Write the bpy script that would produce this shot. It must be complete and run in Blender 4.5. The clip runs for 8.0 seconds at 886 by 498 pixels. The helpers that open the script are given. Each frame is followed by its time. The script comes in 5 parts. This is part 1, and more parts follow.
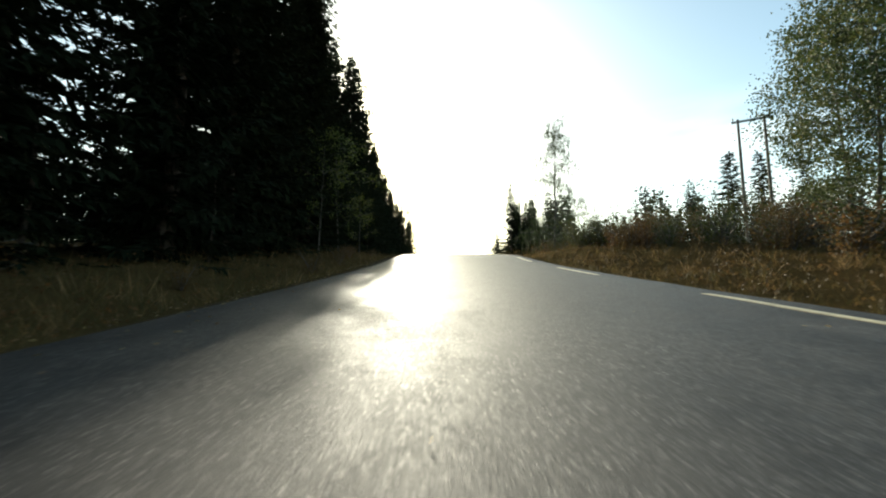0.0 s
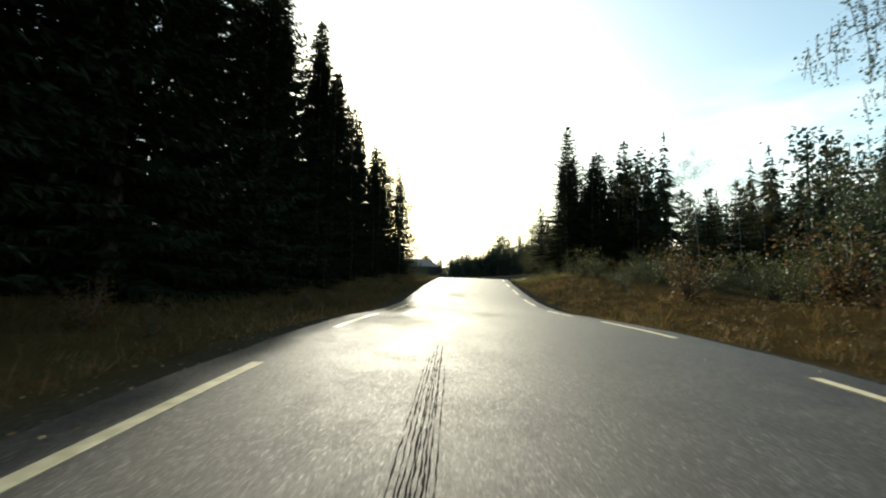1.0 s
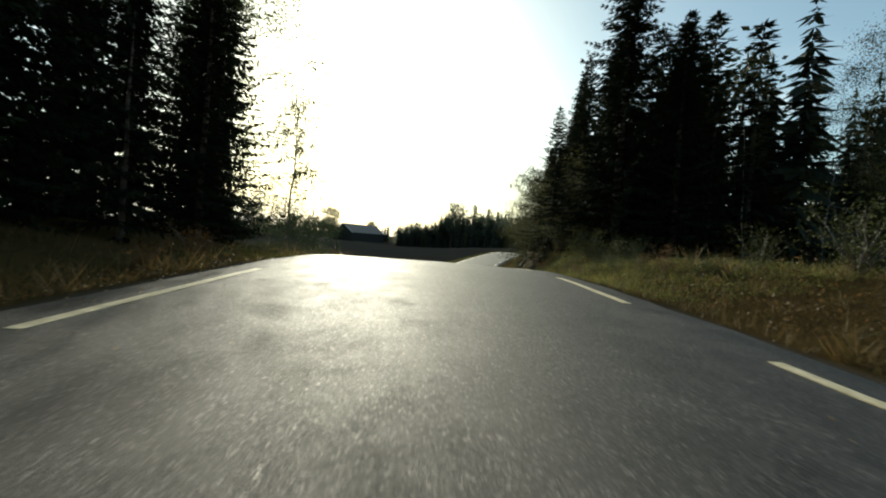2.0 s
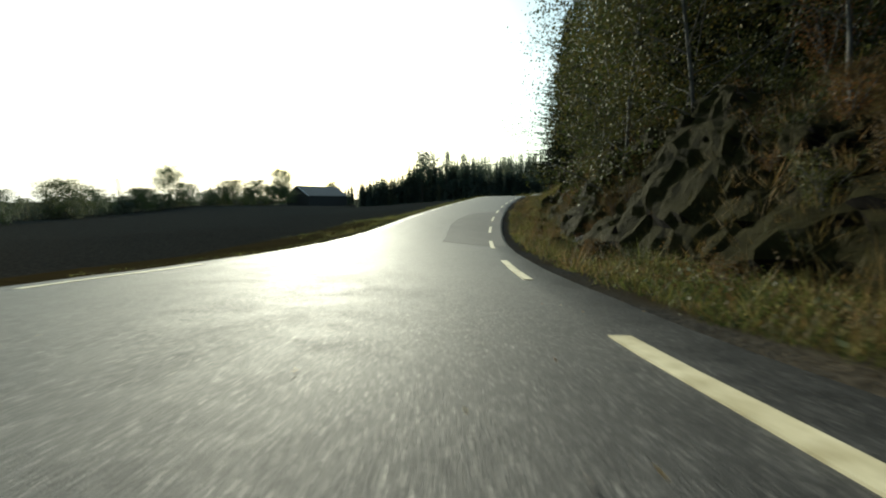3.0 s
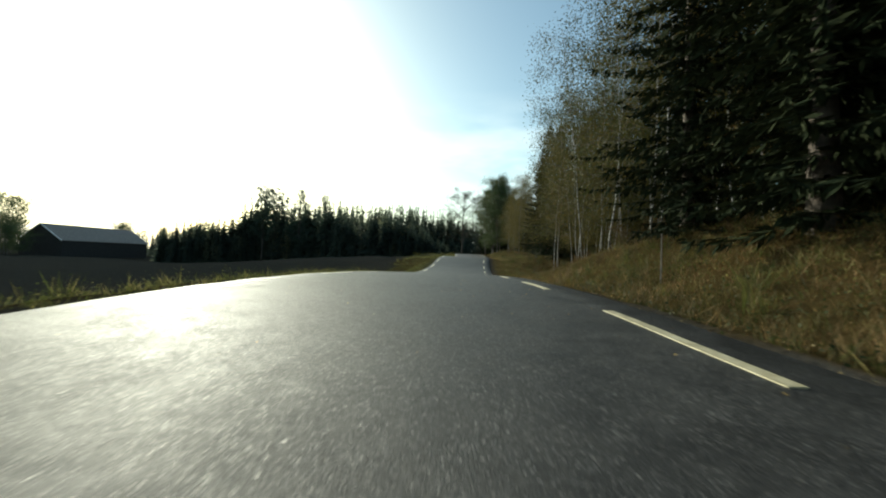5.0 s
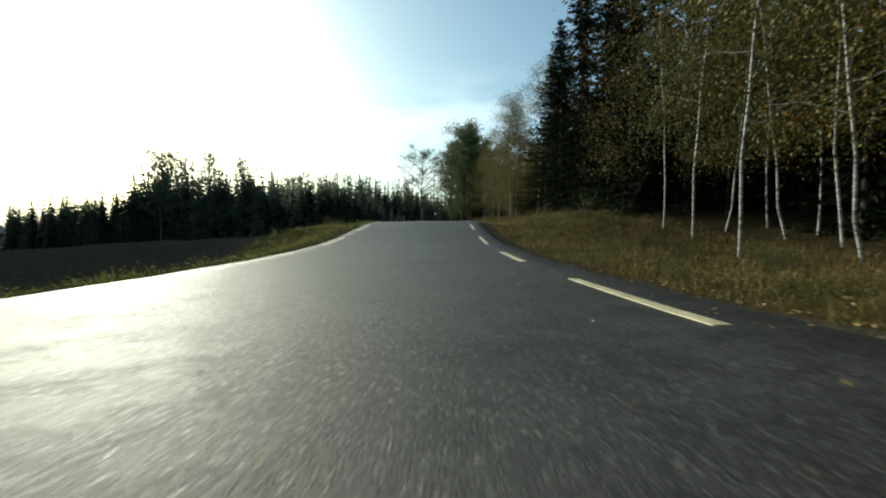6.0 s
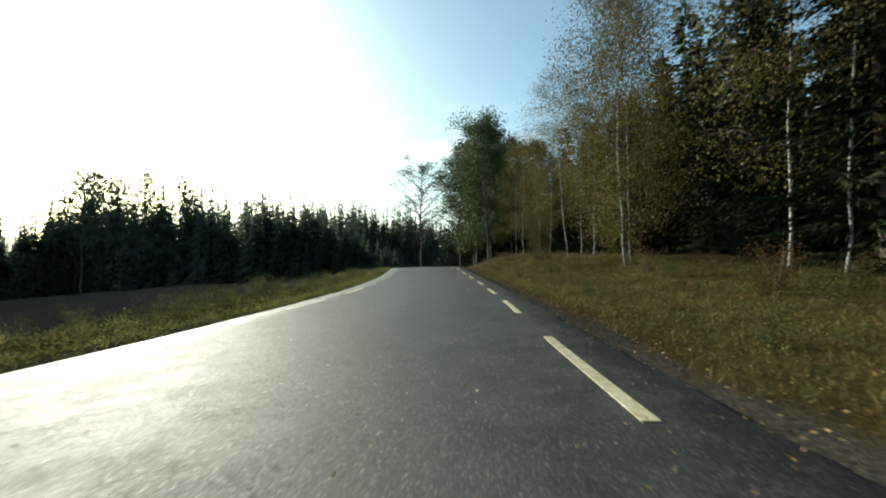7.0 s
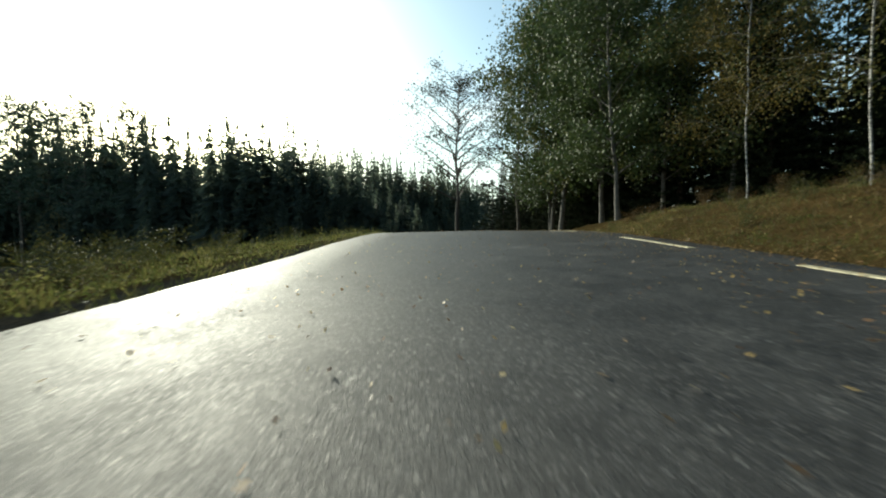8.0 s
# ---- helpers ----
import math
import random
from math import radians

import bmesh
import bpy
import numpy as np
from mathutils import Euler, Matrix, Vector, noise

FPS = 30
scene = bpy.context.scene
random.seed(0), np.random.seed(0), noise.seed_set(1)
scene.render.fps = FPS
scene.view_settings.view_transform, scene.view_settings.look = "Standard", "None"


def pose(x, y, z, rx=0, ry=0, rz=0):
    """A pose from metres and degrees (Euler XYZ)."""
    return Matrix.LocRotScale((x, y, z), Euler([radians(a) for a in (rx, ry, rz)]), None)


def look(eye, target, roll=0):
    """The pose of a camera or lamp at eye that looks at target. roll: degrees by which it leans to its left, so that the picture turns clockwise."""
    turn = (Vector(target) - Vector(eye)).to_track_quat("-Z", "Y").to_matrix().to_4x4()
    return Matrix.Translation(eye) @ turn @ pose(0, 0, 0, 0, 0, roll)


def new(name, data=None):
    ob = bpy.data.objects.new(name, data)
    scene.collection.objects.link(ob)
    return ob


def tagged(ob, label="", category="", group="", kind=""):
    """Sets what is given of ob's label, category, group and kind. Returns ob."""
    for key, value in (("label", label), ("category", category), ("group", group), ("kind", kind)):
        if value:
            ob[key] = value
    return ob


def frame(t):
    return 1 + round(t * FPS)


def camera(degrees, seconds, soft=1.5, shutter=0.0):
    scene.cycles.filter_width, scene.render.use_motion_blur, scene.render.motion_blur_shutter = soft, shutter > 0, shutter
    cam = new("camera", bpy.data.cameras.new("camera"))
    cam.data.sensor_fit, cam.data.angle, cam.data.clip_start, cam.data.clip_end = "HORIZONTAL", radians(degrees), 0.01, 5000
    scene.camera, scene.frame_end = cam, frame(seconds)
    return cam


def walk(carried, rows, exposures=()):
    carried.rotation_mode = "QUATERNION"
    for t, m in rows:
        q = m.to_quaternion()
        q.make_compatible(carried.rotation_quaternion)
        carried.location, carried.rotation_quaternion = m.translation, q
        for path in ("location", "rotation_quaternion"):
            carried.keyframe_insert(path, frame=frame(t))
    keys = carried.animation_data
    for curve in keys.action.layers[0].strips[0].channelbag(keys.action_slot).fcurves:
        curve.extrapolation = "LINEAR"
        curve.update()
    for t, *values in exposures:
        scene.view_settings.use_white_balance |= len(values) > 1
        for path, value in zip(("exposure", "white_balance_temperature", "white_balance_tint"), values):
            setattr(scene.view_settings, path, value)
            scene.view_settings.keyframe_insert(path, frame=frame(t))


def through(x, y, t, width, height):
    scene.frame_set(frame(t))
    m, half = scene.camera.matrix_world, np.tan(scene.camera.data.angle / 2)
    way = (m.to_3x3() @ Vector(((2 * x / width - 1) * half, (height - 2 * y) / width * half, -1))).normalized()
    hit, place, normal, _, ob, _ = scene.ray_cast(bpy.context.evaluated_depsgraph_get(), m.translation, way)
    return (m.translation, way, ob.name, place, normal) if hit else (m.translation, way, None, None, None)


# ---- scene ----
# ---- camera and its flight along the road ----
cam = camera(100, 8.0, soft=2.0, shutter=0.04)
# seconds, eye x, y, z, heading (clockwise from +y), pitch, roll
FLIGHT = (
    (0, -0.69, -1.29, -0.93, -0.62, 6.14, 0.14),
    (0.3, -0.53, 6.48, -0.14, -0.57, 7.60, -1.79),
    (0.5, -0.33, 11.70, 0.57, -1.21, 9.06, -2.16),
    (0.6, -0.45, 14.45, 0.98, -1.26, 9.38, -2.00),
    (0.8, -1.25, 19.81, 1.55, -0.13, 7.43, -1.21),
    (1, -0.95, 25.55, 2.20, -2.63, 2.76, 1.57),
    (1.2, -0.95, 30.54, 2.22, -3.68, -0.36, 2.94),
    (1.75, -0.42, 43.80, 1.72, 2.00, -1.40, 3.80),
    (2.3, 0.11, 57.09, 1.95, 7.75, -2.25, 4.14),
    (2.5, 1.52, 62.30, 1.61, 7.42, -4.04, 1.97),
    (3, 4.08, 76.06, -0.28, 9.12, -7.60, -0.36),
    (3.3, 5.73, 84.41, -0.98, 12.10, -2.99, 1.33),
    (3.5, 6.61, 88.98, -1.13, 14.64, 0.34, 1.60),
    (4, 9.24, 99.87, -0.74, 21.81, 4.48, 4.70),
    (4.2, 10.85, 104.20, -0.47, 23.09, 2.26, 3.96),
    (5.3, 22.51, 127.74, 0.71, 29.87, 0.84, 1.31),
    (5.5, 24.94, 131.81, 0.68, 31.00, -1.40, 0.88),
    (6, 31.36, 141.73, 0.00, 34.11, -1.91, -0.43),
    (6.1, 32.82, 143.83, -0.06, 34.15, -0.67, -1.09),
    (6.5, 38.76, 152.37, 0.45, 34.28, 3.47, -2.42),
    (6.8, 43.36, 158.93, 1.57, 33.76, 5.23, -0.99),
    (7, 46.41, 162.97, 1.82, 32.76, 2.86, -1.13),
    (7.5, 52.74, 172.88, 1.47, 29.99, -2.81, -2.25),
    (8, 57.75, 183.90, 1.83, 27.66, -2.39, -0.61),
)


def flight_pose(x, y, z, heading, pitch, roll):
    a, b = radians(heading), radians(pitch)
    way = Vector((math.sin(a) * math.cos(b), math.cos(a) * math.cos(b), math.sin(b)))
    eye = Vector((x, y, z))
    return look(eye, eye + way, roll)


walk(cam, [(r[0], flight_pose(*r[1:])) for r in FLIGHT], [
    (0, 1.0, 6900, 2), (1.2, 0.82, 6900, 2), (2.3, 0.36, 6650, -1), (3, 0.5, 6420, -3), (3.5, 0.64, 6420, -3), (4, 0.66, 6420, -3),
    (5.3, 0.46, 6420, -3), (6, 0.46, 6420, -3), (6.5, 0.5, 6420, -3), (7, 0.78, 6420, -3), (8, 0.8, 6500, -2)])

# ---- sky and sun ----
SUN_AZ, SUN_EL = radians(-9.6), radians(19.5)
world = bpy.data.worlds.new("sky")
scene.world = world
world.use_nodes = True
wn = world.node_tree
wn.nodes.clear()
w_out = wn.nodes.new("ShaderNodeOutputWorld")
w_bg = wn.nodes.new("ShaderNodeBackground")
sky = wn.nodes.new("ShaderNodeTexSky")
sky.sky_type = "NISHITA"
sky.sun_disc = False
sky.sun_elevation = SUN_EL
sky.sun_rotation = SUN_AZ
sky.air_density, sky.dust_density, sky.ozone_density = 1.0, 1.8, 0.7
w_bg.inputs["Strength"].default_value = 0.135
w_tc = wn.nodes.new("ShaderNodeTexCoord")
w_map = wn.nodes.new("ShaderNodeMapping")
w_map.inputs["Scale"].default_value = (1.0, 1.0, 3.5)
w_noise = wn.nodes.new("ShaderNodeTexNoise")
w_noise.inputs["Scale"].default_value = 3.2
w_noise.inputs["Detail"].default_value = 7
w_ramp = wn.nodes.new("ShaderNodeMapRange")
w_ramp.inputs["From Min"].default_value = 0.50
w_ramp.inputs["From Max"].default_value = 0.70
w_ramp.inputs["To Max"].default_value = 0.7
w_sep = wn.nodes.new("ShaderNodeSeparateXYZ")
w_low = wn.nodes.new("ShaderNodeMapRange")
w_low.inputs["From Min"].default_value = 0.42
w_low.inputs["From Max"].default_value = 0.12
w_mul = wn.nodes.new("ShaderNodeMath")
w_mul.operation = "MULTIPLY"
w_mix = wn.nodes.new("ShaderNodeMix")
w_mix.data_type = "RGBA"
w_mix.inputs["B"].default_value = (9.0, 9.0, 8.8, 1)
wl = wn.links.new
wl(w_tc.outputs["Generated"], w_map.inputs["Vector"])
wl(w_map.outputs["Vector"], w_noise.inputs["Vector"])
wl(w_noise.outputs["Fac"], w_ramp.inputs["Value"])
wl(w_tc.outputs["Generated"], w_sep.inputs["Vector"])
wl(w_sep.outputs["Z"], w_low.inputs["Value"])
wl(w_ramp.outputs["Result"], w_mul.inputs[0])
wl(w_low.outputs["Result"], w_mul.inputs[1])
wl(w_mul.outputs["Value"], w_mix.inputs["Factor"])
w_air = wn.nodes.new("ShaderNodeMix")
w_air.data_type, w_air.blend_type = "RGBA", "MULTIPLY"
w_air.inputs["Factor"].default_value = 1.0
w_air.inputs["B"].default_value = (0.92, 1.03, 1.0, 1)
wl(sky.outputs["Color"], w_air.inputs["A"])
wl(w_air.outputs["Result"], w_mix.inputs["A"])
w_haze = wn.nodes.new("ShaderNodeMapRange")
w_haze.interpolation_type = "SMOOTHSTEP"
w_haze.inputs["From Min"].default_value = 0.16
w_haze.inputs["From Max"].default_value = -0.02
w_haze.inputs["To Max"].default_value = 0.85
w_pale = wn.nodes.new("ShaderNodeMix")
w_pale.data_type = "RGBA"
w_pale.inputs["B"].default_value = (7.0, 7.15, 7.2, 1)
wl(w_sep.outputs["Z"], w_haze.inputs["Value"])
wl(w_haze.outputs["Result"], w_pale.inputs["Factor"])
wl(w_mix.outputs["Result"], w_pale.inputs["A"])
wl(w_pale.outputs["Result"], w_bg.inputs["Color"])
wl(w_bg.outputs["Background"], w_out.inputs["Surface"])

sun_data = bpy.data.lights.new("sun", "SUN")
sun_data.energy, sun_data.angle, sun_data.color = 4.0, radians(0.6), (1.0, 0.93, 0.82)
sun = new("sun", sun_data)
sun.matrix_world = look(
    (100 * math.sin(SUN_AZ) * math.cos(SUN_EL), 100 * math.cos(SUN_AZ) * math.cos(SUN_EL), 100 * math.sin(SUN_EL)), (0, 0, 0)
)


# ---- materials ----
def nodes_of(name):
    m = bpy.data.materials.new(name)
    m.use_nodes = True
    t = m.node_tree
    return m, t, t.nodes["Principled BSDF"], t.nodes["Material Output"]


def ramp_node(t, fac, stops):
    r = t.nodes.new("ShaderNodeValToRGB")
    while len(r.color_ramp.elements) < len(stops):
        r.color_ramp.elements.new(0.5)
    for e, (p, c) in zip(r.color_ramp.elements, stops):
        e.position, e.color = p, (*c, 1)
    t.links.new(fac, r.inputs["Fac"])
    return r.outputs["Color"]


def noise_node(t, scale, detail=4, rough=0.6, vec=None):
    n = t.nodes.new("ShaderNodeTexNoise")
    n.inputs["Scale"].default_value = scale
    n.inputs["Detail"].default_value = detail
    n.inputs["Roughness"].default_value = rough
    if vec is not None:
        t.links.new(vec, n.inputs["Vector"])
    return n.outputs["Fac"]


def mix_color(t, fac, a, b, kind="MIX"):
    m = t.nodes.new("ShaderNodeMix")
    m.data_type, m.blend_type = "RGBA", kind
    for sock, val in (("Factor", fac), ("A", a), ("B", b)):
        if isinstance(val, (int, float)):
            m.inputs[sock].default_value = val
        elif isinstance(val, tuple):
            m.inputs[sock].default_value = (*val, 1)
        else:
            t.links.new(val, m.inputs[sock])
    return m.outputs["Result"]


def object_vec(t):
    return t.nodes.new("ShaderNodeTexCoord").outputs["Object"]


def bump_to(t, bsdf, height, strength, dist):
    b = t.nodes.new("ShaderNodeBump")
    b.inputs["Strength"].default_value, b.inputs["Distance"].default_value = strength, dist
    t.links.new(height, b.inputs["Height"])
    t.links.new(b.outputs["Normal"], bsdf.inputs["Normal"])


def plain(name, lo, hi, scale, rough=0.8, bump=0.3, dist=0.02):
    m, t, b, o = nodes_of(name)
    v = object_vec(t)
    n = noise_node(t, scale, 5, 0.6, v)
    t.links.new(ramp_node(t, n, ((0.3, lo), (0.7, hi))), b.inputs["Base Color"])
    b.inputs["Roughness"].default_value = rough
    bump_to(t, b, noise_node(t, scale * 4, 4, 0.6, v), bump, dist)
    return m


def leafy(name, stops, rough=0.55, through=0.3, object_shift=0.5, shine=0.5, patch=0.0):
    """Foliage: each leaf its own tint, light passing through."""
    m, t, b, o = nodes_of(name)
    geo = t.nodes.new("ShaderNodeNewGeometry")
    info = t.nodes.new("ShaderNodeObjectInfo")
    mix = t.nodes.new("ShaderNodeMath")
    mix.operation = "MULTIPLY_ADD"
    t.links.new(info.outputs["Random"], mix.inputs[0])
    mix.inputs[1].default_value = object_shift
    half = t.nodes.new("ShaderNodeMath")
    half.operation = "MULTIPLY"
    half.inputs[1].default_value = 1 - object_shift
    t.links.new(geo.outputs["Random Per Island"], half.inputs[0])
    t.links.new(half.outputs[0], mix.inputs[2])
    tint = mix.outputs[0]
    if patch:  # whole tufts and stretches of one tint
        shift = t.nodes.new("ShaderNodeMapRange")
        shift.inputs["From Min"].default_value, shift.inputs["From Max"].default_value = 0.3, 0.7
        shift.inputs["To Min"].default_value, shift.inputs["To Max"].default_value = -patch, patch
        t.links.new(noise_node(t, 0.55, 5, 0.65, object_vec(t)), shift.inputs["Value"])
        both = t.nodes.new("ShaderNodeMath")
        t.links.new(tint, both.inputs[0])
        t.links.new(shift.outputs[0], both.inputs[1])
        tint = both.outputs[0]
    col = ramp_node(t, tint, stops)
    t.links.new(col, b.inputs["Base Color"])
    b.inputs["Roughness"].default_value = rough
    b.inputs["Specular IOR Level"].default_value = shine
    tr = t.nodes.new("ShaderNodeBsdfTranslucent")
    t.links.new(col, tr.inputs["Color"])
    ms = t.nodes.new("ShaderNodeMixShader")
    ms.inputs["Fac"].default_value = through
    t.links.new(b.outputs[0], ms.inputs[1])
    t.links.new(tr.outputs[0], ms.inputs[2])
    t.links.new(ms.outputs[0], o.inputs["Surface"])
    return m


def asphalt_material(name, dull):
    m, t, b, o = nodes_of(name)
    v = object_vec(t)
    fine = noise_node(t, 120, 3, 0.85, v)
    mid = noise_node(t, 6, 5, 0.65, v)
    patchy = noise_node(t, 2.0, 6, 0.75, v)
    big = noise_node(t, 0.45, 4, 0.55, v)
    vor = t.nodes.new("ShaderNodeTexVoronoi")
    vor.inputs["Scale"].default_value = 100
    t.links.new(v, vor.inputs["Vector"])
    one = t.nodes.new("ShaderNodeSeparateColor")
    t.links.new(vor.outputs["Color"], one.inputs["Color"])
    stone = ramp_node(t, one.outputs["Red"], ((0.1, (0.005, 0.005, 0.0053)), (0.6, (0.015, 0.0148, 0.0145)), (0.9, (0.04, 0.0385, 0.036)), (1.0, (0.2, 0.19, 0.175))))
    base = mix_color(t, 0.45, stone, ramp_node(t, mid, ((0.35, (0.009, 0.009, 0.0094)), (0.7, (0.023, 0.022, 0.021)))))
    col = mix_color(t, 0.6, base, ramp_node(t, big, ((0.35, (0.4, 0.4, 0.41)), (0.62, (1.0, 0.98, 0.95)))), "MULTIPLY")
    t.links.new(col, b.inputs["Base Color"])
    r = t.nodes.new("ShaderNodeMapRange")
    r.inputs["From Min"].default_value, r.inputs["From Max"].default_value = 0.36, 0.62
    r.inputs["To Min"].default_value, r.inputs["To Max"].default_value = 0.49 + dull, 0.72 + dull
    worn = ramp_node(t, patchy, ((0.44, (0.36, 0.36, 0.36)), (0.58, (0.64, 0.64, 0.64))))
    glint = ramp_node(t, one.outputs["Green"], ((0.06, (0.0, 0.0, 0.0)), (0.1, (0.5, 0.5, 0.5)), (1.0, (0.62, 0.62, 0.62))))
    patch = mix_color(t, 0.45, mix_color(t, 0.65, mid, worn), glint)
    t.links.new(patch, r.inputs["Value"])
    t.links.new(r.outputs[0], b.inputs["Roughness"])
    b.inputs["Specular IOR Level"].default_value = 0.12
    add = t.nodes.new("ShaderNodeMath")
    add.operation = "MULTIPLY_ADD"
    t.links.new(vor.outputs["Distance"], add.inputs[0])
    add.inputs[1].default_value = 0.3
    t.links.new(fine, add.inputs[2])
    bump_to(t, b, add.outputs[0], 0.8, 0.0062)
    worn_gloss = t.nodes.new("ShaderNodeBsdfGlossy")
    k = 0.92 - 1.5 * dull
    stones = ramp_node(t, one.outputs["Blue"], ((0.0, (0.034 * k,) * 3), (0.6, (0.044 * k,) * 3), (0.9, (0.062 * k, 0.061 * k, 0.059 * k)), (0.97, (0.09 * k,) * 3), (1.0, (0.2 * k, 0.195 * k, 0.185 * k))))
    t.links.new(mix_color(t, 0.75, stones, ramp_node(t, patchy, ((0.36, (0.6, 0.6, 0.6)), (0.64, (1.45, 1.43, 1.4)))), "MULTIPLY"), worn_gloss.inputs["Color"])
    t.links.new(r.outputs[0], worn_gloss.inputs["Roughness"])
    t.links.new(t.nodes["Bump"].outputs["Normal"], worn_gloss.inputs["Normal"])
    total = t.nodes.new("ShaderNodeAddShader")
    t.links.new(b.outputs[0], total.inputs[0])
    t.links.new(worn_gloss.outputs[0], total.inputs[1])
    t.links.new(total.outputs[0], o.inputs["Surface"])
    return m


ASPHALT = asphalt_material("worn_asphalt", 0.0)
REPAIR = asphalt_material("newer_asphalt", 0.12)
PAINT = plain("worn_road_paint", (0.34, 0.29, 0.17), (0.6, 0.54, 0.37), 9, 0.55, 0.4, 0.006)
CRACK = plain("crack_tar", (0.006, 0.006, 0.006), (0.014, 0.014, 0.014), 20, 0.95)
CRACK.node_tree.nodes["Principled BSDF"].inputs["Specular IOR Level"].default_value = 0.05
BARK = plain("dark_spruce_bark", (0.035, 0.028, 0.022), (0.11, 0.085, 0.065), 6, 0.9, 0.8, 0.03)
GREY_BARK = plain("grey_bark", (0.045, 0.04, 0.034), (0.13, 0.115, 0.095), 5, 0.85, 0.6, 0.02)
TIMBER = plain("weathered_timber", (0.09, 0.075, 0.06), (0.2, 0.17, 0.14), 4, 0.8, 0.4, 0.01)
STEEL = plain("galvanised_steel", (0.3, 0.31, 0.32), (0.45, 0.46, 0.47), 12, 0.45, 0.1)
CERAMIC = plain("glazed_insulator", (0.16, 0.09, 0.06), (0.24, 0.14, 0.09), 10, 0.2, 0.05)
RED_WOOD = plain("falun_red_boards", (0.06, 0.018, 0.013), (0.12, 0.032, 0.022), 3, 0.8, 0.3)
WHITE_WOOD = plain("white_painted_board", (0.6, 0.59, 0.56), (0.8, 0.79, 0.76), 4, 0.6, 0.1)
ROOFING = plain("fibre_cement_roofing", (0.15, 0.125, 0.11), (0.25, 0.215, 0.19), 2, 0.95, 0.2)
# near-black barn walls: the shade under the roof is put into the board colour
SHADED_BOARDS = plain("shade_dark_boards", (0.012, 0.011, 0.01), (0.035, 0.03, 0.026), 3, 0.9, 0.3)
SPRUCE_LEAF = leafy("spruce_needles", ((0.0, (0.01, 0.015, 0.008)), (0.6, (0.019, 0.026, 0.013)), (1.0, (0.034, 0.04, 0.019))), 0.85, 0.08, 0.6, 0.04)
PINE_LEAF = leafy("pine_needles", ((0.0, (0.02, 0.04, 0.022)), (1.0, (0.06, 0.085, 0.045))), 0.6, 0.22)
BIRCH_LEAF = leafy("autumn_birch_leaves", ((0.0, (0.035, 0.055, 0.015)), (0.5, (0.074, 0.07, 0.02)), (0.85, (0.135, 0.1, 0.025)), (1.0, (0.22, 0.125, 0.03))), 0.65, 0.27, 0.4, 0.2)
GOLD_LEAF = leafy("golden_birch_leaves", ((0.0, (0.05, 0.058, 0.018)), (0.5, (0.11, 0.09, 0.024)), (1.0, (0.23, 0.15, 0.035))), 0.65, 0.3, 0.5, 0.2)
YELLOW_LEAF = leafy("yellow_green_leaves", ((0.0, (0.06, 0.09, 0.02)), (0.6, (0.15, 0.17, 0.03)), (1.0, (0.28, 0.22, 0.03))), 0.5, 0.45)
ASPEN_LEAF = leafy("late_green_leaves", ((0.0, (0.035, 0.06, 0.02)), (0.7, (0.06, 0.08, 0.025)), (1.0, (0.13, 0.12, 0.035))), 0.6, 0.25, 0.5, 0.25)
DARK_LEAF = leafy("dark_late_leaves", ((0.0, (0.014, 0.017, 0.009)), (1.0, (0.05, 0.045, 0.02))), 0.7, 0.12, 0.5, 0.15)
RUST_LEAF = leafy("rusty_shrub_leaves", ((0.0, (0.06, 0.042, 0.017)), (0.5, (0.088, 0.056, 0.021)), (1.0, (0.17, 0.078, 0.028))), 0.65, 0.4, 0.5, 0.2)
GREEN_SHRUB = leafy("shrub_leaves", ((0.0, (0.025, 0.038, 0.013)), (0.6, (0.055, 0.062, 0.018)), (1.0, (0.12, 0.1, 0.025))), 0.65, 0.3, 0.5, 0.2)
GOLD_WEED = leafy("golden_herbs", ((0.0, (0.07, 0.058, 0.02)), (0.5, (0.11, 0.077, 0.025)), (1.0, (0.22, 0.128, 0.04))), 0.7, 0.3, 0.0, 0.2, 0.45)
GREEN_WEED = leafy("green_herbs", ((0.0, (0.05, 0.068, 0.018)), (0.6, (0.115, 0.125, 0.032)), (1.0, (0.23, 0.2, 0.075))), 0.7, 0.4, 0.0, 0.2, 0.4)
GRASS = leafy("autumn_grass", ((0.0, (0.052, 0.048, 0.016)), (0.4, (0.088, 0.068, 0.024)), (0.8, (0.148, 0.098, 0.035)), (1.0, (0.28, 0.175, 0.078))), 0.7, 0.32, 0.0, 0.2, 0.45)
GREEN_GRASS = leafy("green_verge_grass", ((0.0, (0.05, 0.062, 0.017)), (0.5, (0.098, 0.105, 0.028)), (0.8, (0.15, 0.13, 0.042)), (1.0, (0.24, 0.2, 0.085))), 0.7, 0.45, 0.0, 0.2, 0.4)
FALLEN = leafy("fallen_leaves", ((0.0, (0.09, 0.045, 0.02)), (0.45, (0.24, 0.13, 0.045)), (0.8, (0.4, 0.27, 0.08)), (1.0, (0.5, 0.4, 0.2))), 0.5, 0.2, 0.0)


def birch_bark():
    m, t, b, o = nodes_of("white_birch_bark")
    v = object_vec(t)
    mp = t.nodes.new("ShaderNodeMapping")
    mp.inputs["Scale"].default_value = (3.5, 3.5, 11)
    t.links.new(v, mp.inputs["Vector"])
    n = noise_node(t, 1.0, 6, 0.7, mp.outputs["Vector"])
    t.links.new(ramp_node(t, n, ((0.42, (0.02, 0.018, 0.016)), (0.5, (0.2, 0.19, 0.175)), (0.75, (0.5, 0.48, 0.45)))), b.inputs["Base Color"])
    b.inputs["Roughness"].default_value = 0.6
    bump_to(t, b, n, 0.3, 0.01)
    return m


